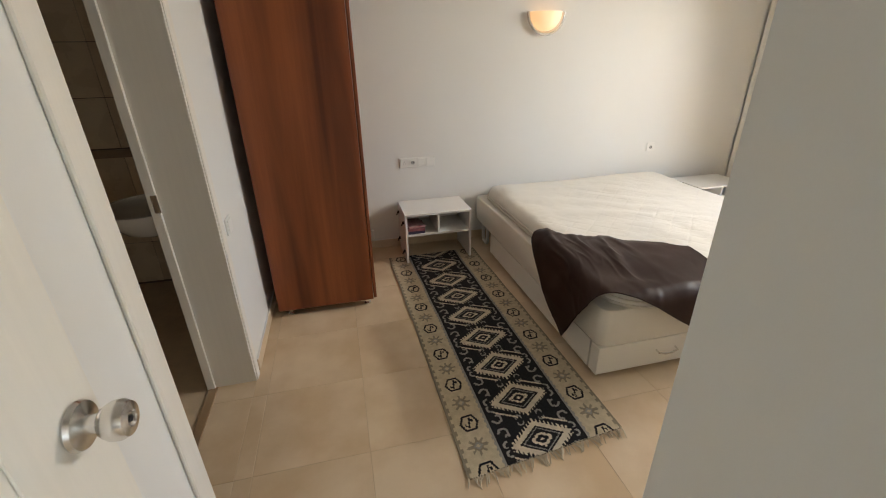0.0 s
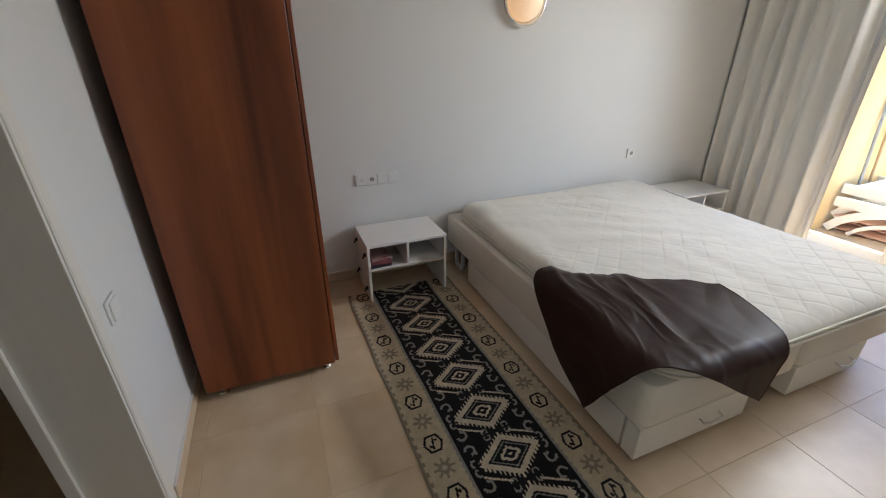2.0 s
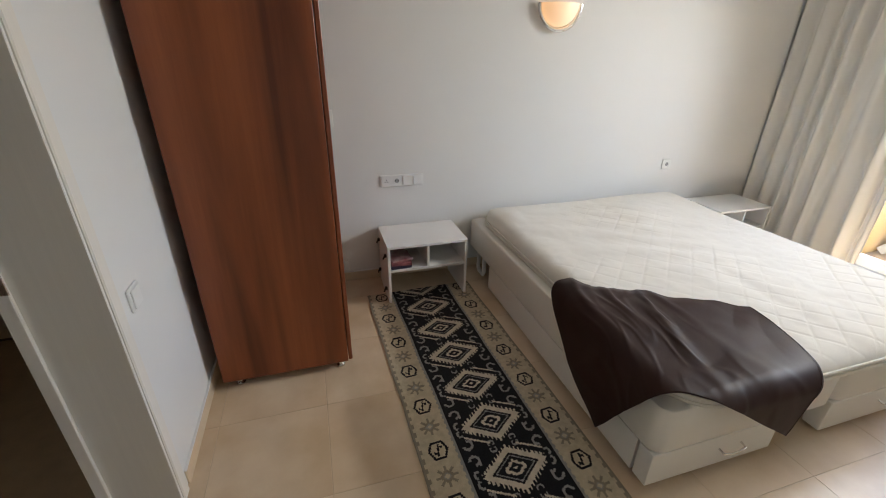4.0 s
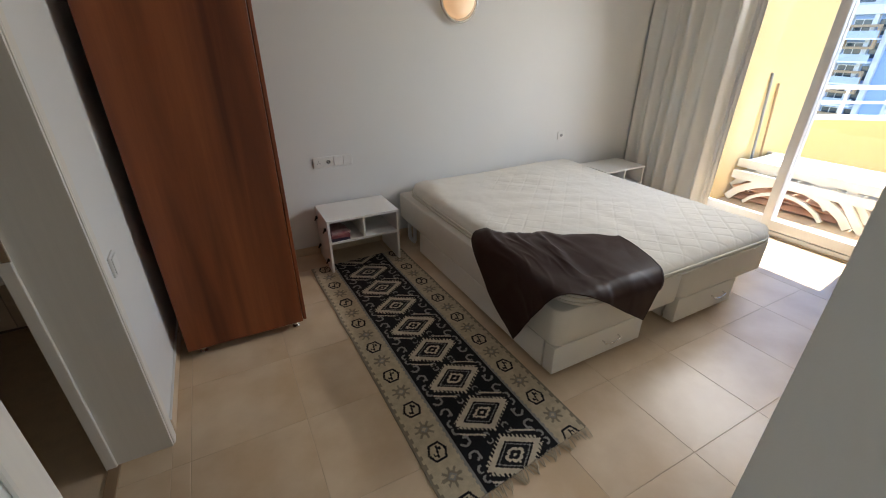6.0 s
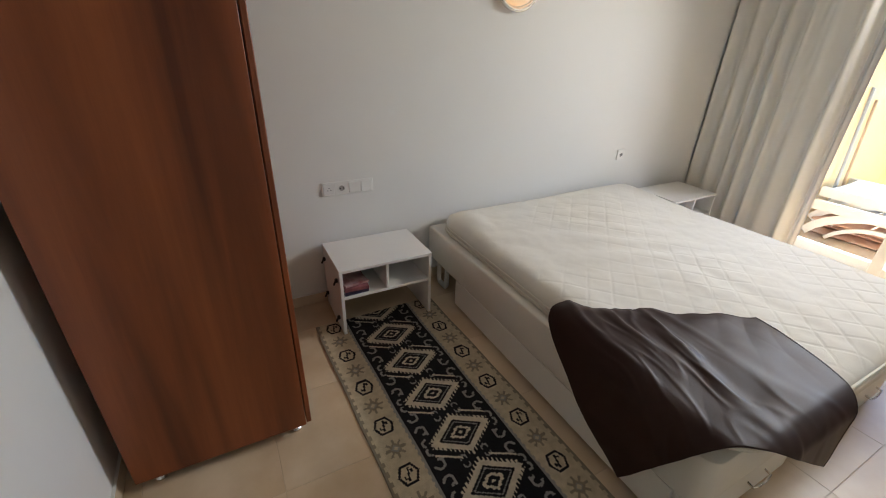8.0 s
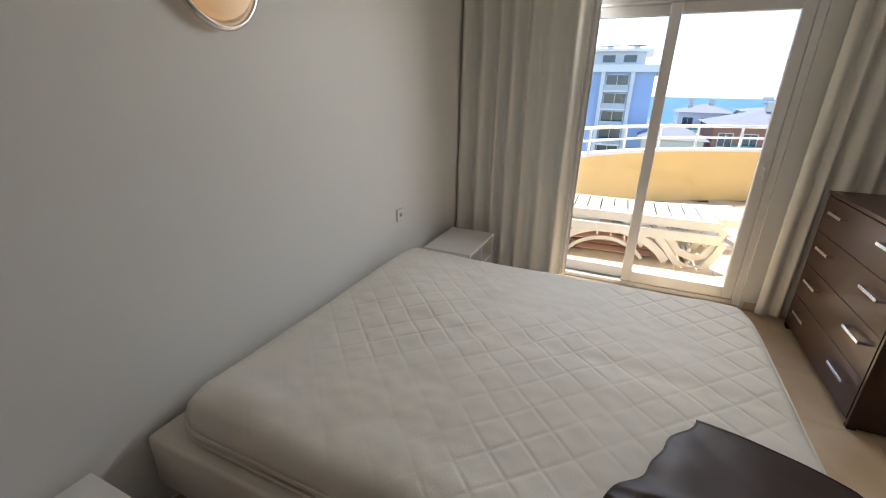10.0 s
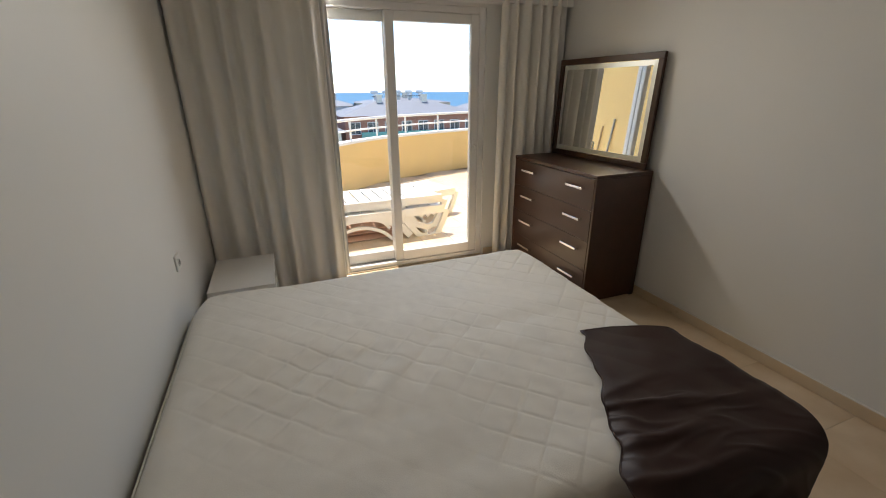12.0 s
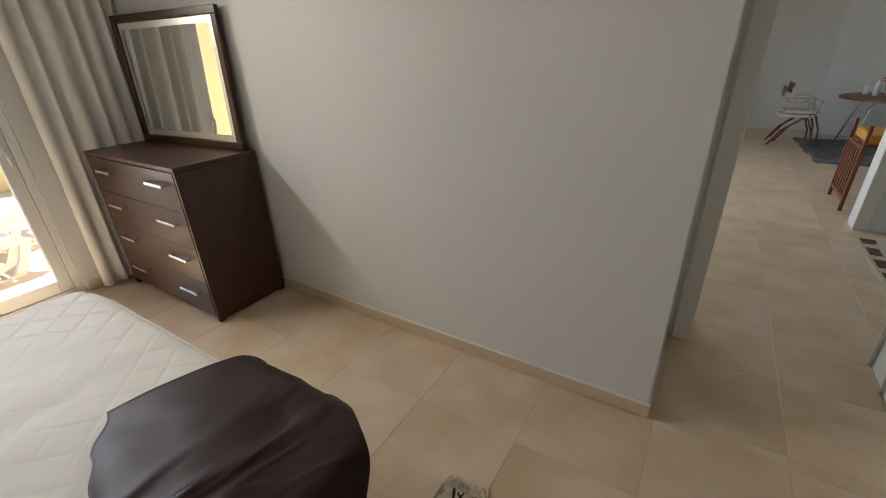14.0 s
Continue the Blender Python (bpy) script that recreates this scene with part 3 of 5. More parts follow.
for k in range(len(rim)):
    faces.append((rim[k], base + k, base + (k + 1) % len(rim), rim[(k + 1) % len(rim)]))
    mats.append(4)
me = bpy.data.meshes.new("weave")
me.from_pydata(verts, [], faces)
for r in RUG:
    me.materials.append(r)
me.polygons.foreach_set("material_index", mats)
weave = new("weave", me)
weave.parent = rug
rnd = random.Random(4)
bm = bmesh.new()
for k in range(64):
    u = RW * (k + 0.5) / 64
    y0 = -0.05 * (u / RW - 0.5) * -1.2
    n = 0.028 + rnd.random() * 0.030
    sx, clump = rnd.uniform(-0.02, 0.02), 0.008 * math.sin(k * 0.8)
    for q in range(2):
        o = rnd.uniform(-0.004, 0.004)
        pipe(bm, [(u + o, y0 + 0.004, 0.006), (u + o + sx * 0.4 + clump, y0 - n * 0.5, 0.006 + rnd.random() * 0.006), (u + sx + clump * 2, y0 - n, 0.003)], 0.0022, 4)
tagged(part("fringe", bm, RUG[1], rug, "tangled cream knotted fringe"), kind="stuff")

# ---- throw on the bed corner ----
EX, EY, TOPZ = 1.725, 1.60, 0.538


def throw_point(px, py, hem):
    """Cloth laid flat at (px, py); what passes the bed's edges hangs down."""
    ox, oy = max(0.0, EX - px), max(0.0, EY - py)
    over = max(ox, oy)
    x, y = max(px, EX), max(py, EY)
    f = noise.noise((px * 3.0, py * 3.0, 5))
    across, along = px * 0.97 - py * 0.22, px * 0.22 + py * 0.97
    bend = 0.10 * noise.noise((across * 2.2, along * 2.2, 11))
    ridge = 0.0
    for f1, am, sd in ((2.6, 0.016, 2.0), (5.2, 0.011, 6.0), (9.5, 0.005, 9.0)):
        n = noise.noise(((across + 2 * bend) * f1, (along - 0.8 * bend) * f1 * 0.42 + sd, sd))
        where = 0.5 + 0.5 * math.tanh(3.5 * noise.noise((across * 2.1, along * 2.1, sd + 3)) + 0.4)
        ridge += am * math.exp(-(n / 0.16) ** 2) * where
    ridge *= 0.35 + 0.65 * hem
    fold = 0.003 * math.sin(9 * (px * 0.75 - py) * 2 + 5 * noise.noise((px * 2, py * 2, 1))) * (0.5 + 0.8 * noise.noise((px * 3, py * 3, 8)))
    fine = 0.005 * noise.noise((px * 7, py * 7, 3))
    up = min(1.0, max(0.0, (hem - 0.25) / 0.45))
    loft = 0.030 * up * up * (3 - 2 * up) * (1.0 - 0.75 * min(1.0, max(0.0, (hem - 0.9) / 0.1)) ** 2) * min(1.0, max(0.25, (2.45 - px) / 0.6))
    z = TOPZ + 0.008 + abs(fold) + ridge + fine + 0.006 * f + loft
    if ox > 0 or oy > 0:
        r = 0.07
        hang = math.hypot(ox, oy)
        turn = min(hang / r, math.pi / 2)
        out = r * math.sin(turn) * 0.9 + (fold + ridge) * min(1.0, hang * 12) + min(hang, 0.3) * 0.12 + 0.04 * min(ox, oy) / (hang + 0.01)
        x -= out * ox / hang
        y -= out * oy / hang
        z = z - r * (1 - math.cos(turn)) - max(0.0, hang - r * math.pi / 2)
    return x, y, z


# outline corners of the cloth laid flat, in order round it
C00, C10, C11, C01 = Vector((1.27, 1.86)), Vector((2.175, 1.32)), Vector((2.45, 1.965)), Vector((1.66, 2.44))
nu, nv = 240, 190
verts, faces = [], []
for j in range(nv + 1):
    for i in range(nu + 1):
        s, t = i / nu, j / nv
        rs, rt = 0.16, 0.24
        if s < rs and t > 1 - rt:
            a, b = 1 - s / rs, (t - 1 + rt) / rt
            s, t = rs * (1 - a * math.sqrt(1 - b * b / 2)), 1 - rt + rt * b * math.sqrt(1 - a * a / 2)
        low = C00.lerp(C10, s) + Vector((0.0, 0.015)) * math.sin(math.pi * s) ** 1.2
        high = C01.lerp(C11, s) + Vector((-0.01, -0.012)) * math.sin(math.pi * s) + Vector((0, 0.011 * math.sin(17 * s) + 0.006 * math.sin(37 * s + 1)))
        p = low.lerp(high, t)
        p.x += math.sin(math.pi * t) * (0.045 if s > 0.5 else -0.024) * abs(2 * s - 1)
        verts.append(throw_point(p.x, p.y, t))
for j in range(nv):
    for i in range(nu):
        a = j * (nu + 1) + i
        faces.append((a, a + 1, a + nu + 2, a + nu + 1))
me = bpy.data.meshes.new("throw_blanket")
me.from_pydata(verts, [], faces)
me.polygons.foreach_set("use_smooth", [True] * len(me.polygons))
me.materials.append(LEATHER)
throw = tagged(new("throw_blanket", me), "dark brown satin throw draped over the bed corner", "throw")
sol = throw.modifiers.new("thick", "SOLIDIFY")
sol.thickness, sol.offset = 0.006, 0.0
hem = [verts[j * (nu + 1) + nu] for j in range(0, nv + 1, 5)]
part("hem", pipe(bmesh.new(), hem, 0.005, 6), LEATHER, throw, smooth=True)
hem = [verts[nv * (nu + 1) + i] for i in range(0, nu + 1, 4)]
part("hem", pipe(bmesh.new(), hem, 0.005, 6), LEATHER, throw, smooth=True)
# second layer showing under the folded edge
hem = [Vector(verts[j * (nu + 1) + nu]) + Vector((0.028, 0.004, -0.012)) for j in range(45, nv + 1, 6)]
bm = bmesh.new()
rows = [[bm.verts.new(p), bm.verts.new(p + Vector((-0.05, 0, -0.001)))] for p in hem]
for a, b in zip(rows, rows[1:]):
    bm.faces.new((a[0], a[1], b[1], b[0]))
lay = part("under_layer", bm, LEATHER, throw, smooth=True)
lay.modifiers.new("thick", "SOLIDIFY").thickness = 0.006

# ---- dresser and mirror ----
DX0, DX1, DY1, DH = 3.456, 4.555, 1.10, 1.005
DY0 = YD + 0.03
ds = thing("dresser", "dark wenge veneered chest of drawers with steel bar handles", "dresser", at=(DX0, DY0, 0))
w, d = DX1 - DX0, DY1 - DY0
part("side_panel", bbox(0, 0.02, 0, d - 0.004, 0.012, DH - 0.0255, bevel=0.002), WENGE, ds)
part("side_panel", bbox(w - 0.02, w, 0, d - 0.004, 0.012, DH - 0.0255, bevel=0.002), WENGE, ds)
part("top", bbox(-0.002, w + 0.002, 0, d, DH - 0.025, DH, bevel=0.002), WENGE, ds)
part("back_panel", bbox(0.0205, w - 0.0205, 0.002, 0.012, 0.02, DH - 0.0255), WENGE, ds)
part("plinth", bbox(0.0205, w - 0.0205, 0.02, d - 0.05, 0.012, 0.06), WENGE, ds)
for fx in (0.0, w - 0.04):
    for fy in (0.0, d - 0.05):
        part("glide", bbox(fx + 0.002, fx + 0.038, fy + 0.002, fy + 0.04, 0.0, 0.0118, bevel=0.002), BLACK, ds)
hz = (DH - 0.029 - 0.045) / 4
for k in range(4):
    z0 = 0.045 + k * hz
    dr = part("drawer", bbox(0.0215, w - 0.0215, d - 0.022, d - 0.001, z0 + 0.0012, z0 + hz - 0.0012, bevel=0.0012), WENGE, ds)
    for hx in (0.205, w - 0.265):
        hzc = z0 + hz * 0.66
        bm = bbox(hx - 0.095, hx + 0.095, d + 0.026, d + 0.036, hzc - 0.009, hzc + 0.009, bevel=0.002)
        box(bm, hx - 0.095, hx - 0.085, d - 0.001, d + 0.027, hzc - 0.007, hzc + 0.007)
        box(bm, hx + 0.085, hx + 0.095, d - 0.001, d + 0.027, hzc - 0.007, hzc + 0.007)
        part("handle", bm, CHROME, dr, "flat brushed steel bar handle")
mir = thing("mirror", "dark wood framed mirror leaning on the dresser", "mirror", at=(3.505, YD + 0.062, DH + 0.001))
mir.matrix_basis = pose(3.505, 0.612, DH + 0.001, 2.0, 0, 4.6)
MW, MH, mf = 1.045, 0.80, 0.045
for b in ((0, MW, 0, mf), (0, MW, MH - mf, MH), (0, mf, mf + 0.0003, MH - mf - 0.0003), (MW - mf, MW, mf + 0.0003, MH - mf - 0.0003)):
    part("frame", bbox(b[0], b[1], -0.004, 0.024, b[2], b[3], bevel=0.003), WENGE, mir)
part("glass", bbox(mf - 0.004, MW - mf + 0.004, 0.004, 0.010, mf - 0.004, MH - mf + 0.004), MIRROR, mir, "silvered mirror glass")
bm = bmesh.new()
i0, i1 = mf + 0.004, mf + 0.040
a = [(i0, i0), (MW - i0, i0), (MW - i0, MH - i0), (i0, MH - i0)]
b = [(i1, i1), (MW - i1, i1), (MW - i1, MH - i1), (i1, MH - i1)]
va = [bm.verts.new((x, 0.0110, z)) for x, z in a]
vb = [bm.verts.new((x, 0.0132, z)) for x, z in b]
for k in range(4):
    bm.faces.new((va[k], va[(k + 1) % 4], vb[(k + 1) % 4], vb[k]))
part("bevel_strip", bm, mat("frosted_mirror_edge", (0.86, 0.86, 0.80), 0.42, 0.85, var=0.03, scale=8, bump=0.0), mir, "frosted bevelled mirror border")


# ---- curtains ----
def curtain(y0, y1, x, folds, amp, label, z0=0.025, z1=2.42, flare=0.0, seed=1, tilt=0.0):
    n, mz = folds * 14, 26
    vs, fs = [], []
    for j in range(mz + 1):
        t = j / mz
        for i in range(n + 1):
            s = i / n
            ph = 2 * math.pi * folds * (s + 0.02 * math.sin(9 * s + seed)) + 0.30 * noise.noise((s * 3, t * 0.7, seed))
            am = amp * (0.95 + 0.45 * noise.noise((s * 5, seed, 0))) * (0.8 + 0.35 * t)
            yy = y0 + (y1 - y0) * s + flare * (1 - t) * (s - 0.5) + 0.010 * math.sin(ph * 0.5 + 1)
            vs.append((x + am * math.sin(ph) + 0.14 * am * math.sin(2 * ph + seed) + tilt * (1 - t), yy, z0 + (z1 - z0) * t + (0.006 * math.sin(ph * 0.5) if j == 0 else 0)))
    for j in range(mz):
        for i in range(n):
            q = j * (n + 1) + i
            fs.append((q, q + 1, q + n + 2, q + n + 1))
    me = bpy.data.meshes.new("curtain")
    me.from_pydata(vs, [], fs)
    me.polygons.foreach_set("use_smooth", [True] * len(me.polygons))
    me.materials.append(CURTAIN)
    ob = tagged(new("curtain", me), label, "curtain", "curtains at the balcony door")
    so = ob.modifiers.new("thick", "SOLIDIFY")
    so.thickness = 0.003
    return ob


curtain(2.72, 3.685, 4.55, 7, 0.040, "beige floor-length curtain drawn open beside the nightstand", seed=1, flare=0.02)
curtain(0.62, 1.24, 4.635, 6, 0.036, "beige floor-length curtain gathered behind the dresser", seed=4, flare=0.03)
vs, fs = [], []
for j in range(21):
    for i in range(25):
        s = i / 24
        vs.append((4.625 + 0.014 * math.sin(s * 20 + 0.3 * math.sin(j * 0.4)), 2.675 + 0.13 * s + 0.004 * math.sin(j * 0.3), 0.06 + 2.33 * j / 20))
for j in range(20):
    for i in range(24):
        fs.append((j * 25 + i, j * 25 + i + 1, j * 25 + i + 26, j * 25 + i + 25))
me = bpy.data.meshes.new("sheer_curtain")
me.from_pydata(vs, [], fs)
me.polygons.foreach_set("use_smooth", [True] * len(me.polygons))
me.materials.append(SHEER)
sh = tagged(new("sheer_curtain", me), "narrow white sheer curtain bunched beside the beige curtain", "curtain", "curtains at the balcony door")
sh.modifiers.new("thick", "SOLIDIFY").thickness = 0.002
single("curtain_rail", bbox(4.49, 4.68, YD + 0.02, YH - 0.02, 2.43, 2.455, bevel=0.004), PVC, "white ceiling curtain rail", "curtain rail")

# ---- wall lamp ----
sconce = thing("wall_lamp", "lit half-round frosted glass wall lamp with chrome rim", "wall lamp", at=(2.275, YH, 1.765))
bm = bmesh.new()
R, n, k = 0.138, 28, 10
grid = []
for a in range(k + 1):
    ph = math.pi / 2 * a / k
    row = []
    for q in range(n + 1):
        th = math.pi + math.pi * q / n
        row.append(bm.verts.new((R * math.cos(ph) * math.cos(th), -0.016 - 0.105 * math.sin(ph) , 0.15 + R * math.cos(ph) * math.sin(th) * 1.02)))
    grid.append(row)
for r0, r1 in zip(grid, grid[1:]):
    for q in range(n):
        try:
            bm.faces.new((r0[q], r0[q + 1], r1[q + 1], r1[q]))
        except ValueError:
            pass
bmesh.ops.remove_doubles(bm, verts=bm.verts[:], dist=0.0005)
part("shade", bm, LAMP_GLASS, sconce, "glowing frosted glass bowl", smooth=True)
pts = [(0.158 * math.cos(math.pi + math.pi * q / 30), -0.030, 0.15 + 0.162 * math.sin(math.pi + math.pi * q / 30)) for q in range(31)]
part("rim", pipe(bmesh.new(), pts, 0.014, 10), CHROME, sconce, "chrome half ring", smooth=True)
part("back_plate", bbox(-0.15, 0.15, -0.006, 0.0, 0.125, 0.152, bevel=0.002), CHROME, sconce)


# ---- sockets and switches ----
def socket_plate(name, label, at, turn, modules, category):
    """A flush plate; local x along the wall, -y out of it."""
    pl = thing(name, label, category, at=at, turn=turn)
    m = 0.076
    W = m * len(modules) + 0.012
    part("plate", bbox(-W / 2, W / 2, -0.010, 0.0, -0.042, 0.042, bevel=0.003), PLASTIC, pl)
    for i, kind in enumerate(modules):
        cx = -W / 2 + 0.006 + m * (i + 0.5)
        if kind == "socket":
            part("socket_well", turned(bmesh.new(), [(0.021, 0.0), (0.021, 0.003), (0.018, 0.0035), (0.0175, -0.0)], 20, pose(cx, -0.0102, 0, 90, 0, 0)), PLASTIC, pl, smooth=True)
            part("socket_face", turned(bmesh.new(), [(0.0165, 0.0), (0.0165, 0.0008)], 20, pose(cx, -0.0104, 0, 90, 0, 0)), mat("socket_grey", (0.42, 0.42, 0.40), 0.5), pl)
            for dx in (-0.0095, 0.0095):
                part("hole", turned(bmesh.new(), [(0.004, 0.0), (0.004, 0.0008)], 10, pose(cx + dx, -0.0116, 0, 90, 0, 0)), BLACK, pl)
        elif kind == "switch":
            part("rocker", bbox(cx - 0.034, cx + 0.034, -0.0155, -0.0105, -0.034, 0.034, bevel=0.003), PLASTIC, pl)
        else:
            part("insert", bbox(cx - 0.034, cx + 0.034, -0.0125, -0.0105, -0.034, 0.034, bevel=0.002), PLASTIC, pl)
            for dx, dz in ((-0.009, -0.006), (0.009, -0.006), (0, 0.009)):
                part("hole", turned(bmesh.new(), [(0.003, 0.0), (0.003, 0.0008)], 10, pose(cx + dx, -0.0127, dz, 90, 0, 0)), BLACK, pl)
    return pl


socket_plate("socket_strip", "white four-gang socket and switch strip above the nightstand", (1.165, YH, 0.765), 0, ("tv", "socket", "switch", "switch"), "socket")
socket_plate("wall_socket", "small white single wall socket beside the bed", (3.517, YH, 0.752), 0, ("socket",), "socket")
socket_plate("light_switch", "white light switch on the wall by the bathroom door", (XL, 2.255, 0.845), 90, ("switch",), "switch")

# ---- balcony ----
BZ = -0.02
ARC = [(6.72, 3.12), (7.0, 2.97), (7.7, 2.5), (8.3, 1.95), (8.78, 1.3), (9.17, 0.5), (9.5, -0.5), (9.72, -1.6), (9.8, -2.6)]


def smooth_path(pts, n=8):
    out = []
    P = [pts[0]] + list(pts) + [pts[-1]]
    for i in range(1, len(P) - 2):
        for k in range(n):
            t = k / n
            a, b, c, d = (Vector(q) for q in P[i - 1:i + 3])
            out.append(0.5 * ((2 * b) + (c - a) * t + (2 * a - 5 * b + 4 * c - d) * t * t + (3 * b - a - 3 * c + d) * t ** 3))
    return out + [Vector(P[-2])]


LINE = smooth_path([(x, y) for x, y in ARC], 6)


def wall_along(bm, line, off0, off1, z0, z1):
    rows = []
    for i, p in enumerate(line):
        d = (line[min(i + 1, len(line) - 1)] - line[max(i - 1, 0)]).normalized()
        nrm = Vector((-d.y, d.x))
        a, b = p + nrm * off0, p + nrm * off1
        rows.append([bm.verts.new((a.x, a.y, z0)), bm.verts.new((b.x, b.y, z0)), bm.verts.new((b.x, b.y, z1)), bm.verts.new((a.x, a.y, z1))])
    for r, s in zip(rows, rows[1:]):
        for k in range(4):
            bm.faces.new((r[k], r[(k + 1) % 4], s[(k + 1) % 4], s[k]))
    bm.faces.new(rows[0])
    bm.faces.new(rows[-1][::-1])
    return bm


setting("balcony_parapet", wall_along(bmesh.new(), LINE, 0.0, 0.14, BZ - 0.1, 0.75), YELLOW, "curved yellow rendered balcony parapet", "parapet")
setting("trim_coping", wall_along(bmesh.new(), LINE, -0.025, 0.165, 0.7505, 0.79), COPING, "white painted coping on the parapet", "coping")
rail = thing("balcony_railing", "white metal railing on top of the yellow parapet", "railing", at=(0, 0, 0))
for z in (0.95, 1.12):
    part("rail", pipe(bmesh.new(), [(p.x, p.y, z) for p in (q + Vector((0.05, 0.03)) for q in LINE)], 0.024 if z > 1.1 else 0.016, 8), COPING, rail, smooth=True)
for i in range(3, len(LINE), 5):
    p = LINE[i] + Vector((0.05, 0.03))
    part("post", rod(bmesh.new(), (p.x, p.y, 0.79), (p.x, p.y, 1.12), 0.018, 10), COPING, rail)
setting("wall_balcony", bbox(XW + 0.25, 6.95, 3.0, 3.2, BZ - 0.1, 3.0), YELLOW, "yellow rendered side wall of the balcony", "wall")
bm = bbox(XW + 0.25, XW + 0.27, WY1, 2.999, BZ - 0.1, 3.0)
box(bm, XW + 0.25, XW + 0.27, -2.6, WY0, BZ - 0.1, 3.0)
box(bm, XW + 0.25, XW + 0.27, WY0, WY1, WTOP, 3.0)
setting("wall_facade", bm, YELLOW, "yellow rendered outside wall around the balcony door", "wall")
bm = bmesh.new()
top = [bm.verts.new((XW + 0.25, 3.1, BZ - 0.012)), bm.verts.new((XW + 0.25, -2.6, BZ - 0.012))] + [bm.verts.new((p.x + 0.1, p.y, BZ - 0.012)) for p in LINE[::-1]]
bm.faces.new(top)
bmesh.ops.solidify(bm, geom=bm.faces[:], thickness=0.2)
balc = setting("balcony_floor", bm, GROUT, "sunlit beige tiled balcony floor", "floor")
pool = thing("leaning_pole", "grey metal pole leaning on the yellow wall", "pole", "poles leaning on the balcony wall", at=(5.78, 2.935, BZ))
part("shaft", rod(bmesh.new(), (0, 0, 0.0), (-0.09, 0.050, 1.34), 0.014, 10), mat("grey_pole_metal", (0.32, 0.33, 0.34), 0.4, 0.6), pool)
pool = thing("leaning_pole", "thin wooden pole leaning on the yellow wall", "pole", "poles leaning on the balcony wall", at=(5.95, 2.935, BZ))
part("shaft", rod(bmesh.new(), (0, 0, 0.0), (-0.07, 0.052, 1.23), 0.012, 10), mat("pole_wood", (0.42, 0.27, 0.13), 0.6, stretch=(6, 6, 0.5)), pool)


def ribbon(bm, prof, y0, y1, t):
    """A bent strip: profile in (u, z) along u, from y0 to y1 across, of thickness t."""
    rows = []
    for i, (u, z) in enumerate(prof):
        a, b = prof[max(i - 1, 0)], prof[min(i + 1, len(prof) - 1)]
        d = Vector((b[0] - a[0], b[1] - a[1])).normalized()
        nx, nz = -d.y * t, d.x * t
        rows.append([bm.verts.new((y0, u, z)), bm.verts.new((y1, u, z)), bm.verts.new((y1, u + nx, z + nz)), bm.verts.new((y0, u + nx, z + nz))])
    for r, s in zip(rows, rows[1:]):
        for k in range(4):
            bm.faces.new((r[k], r[(k + 1) % 4], s[(k + 1) % 4], s[k]))
    bm.faces.new(rows[0])
    bm.faces.new(rows[-1][::-1])
    return bm


def lounger(at, turn, label):
    """Moulded plastic sun lounger, 1.85 long in local y, 0.66 wide in local x."""
    lo = thing("sun_lounger", label, "sun lounger", "stacked sun loungers", at=at, turn=turn)
    W, L = 0.66, 1.56
    for x in (0.0, W - 0.05):
        part("side_rail", bbox(x, x + 0.05, 0.0, L, 0.25, 0.345, bevel=0.015, seg=2), LOUNGE, lo, smooth=True)
    for k in range(11):
        y = 0.03 + k * (L - 0.08) / 11
        part("slat", bbox(0.051, W - 0.051, y, y + 0.118, 0.312, 0.338, bevel=0.006), LOUNGE, lo)
    arch = [(0.46 + 1.06 * (i / 16), 0.0 + 0.262 * math.sin(math.pi * i / 16) ** 0.7) for i in range(17)]
    for x in (0.004, W - 0.046):
        part("leg_arch", ribbon(bmesh.new(), [(0.66 + 0.70 * (i / 12), 0.17 * math.sin(math.pi * i / 12) ** 0.7) for i in range(13)], x + 0.003, x + 0.039, 0.035), LOUNGE, lo, smooth=True)
        part("leg_arch", ribbon(bmesh.new(), arch, x, x + 0.042, 0.075), LOUNGE, lo, smooth=True)
        part("leg", ribbon(bmesh.new(), [(0.50, 0.29), (0.40, 0.16), (0.30, 0.035), (0.18, 0.0), (0.12, 0.02), (0.05, 0.15), (0.0, 0.29)], x, x + 0.042, 0.065), LOUNGE, lo, smooth=True)
    part("cross_bar", bbox(0.047, W - 0.047, 0.20, 0.24, 0.005, 0.045, bevel=0.008), LOUNGE, lo)
    return lo


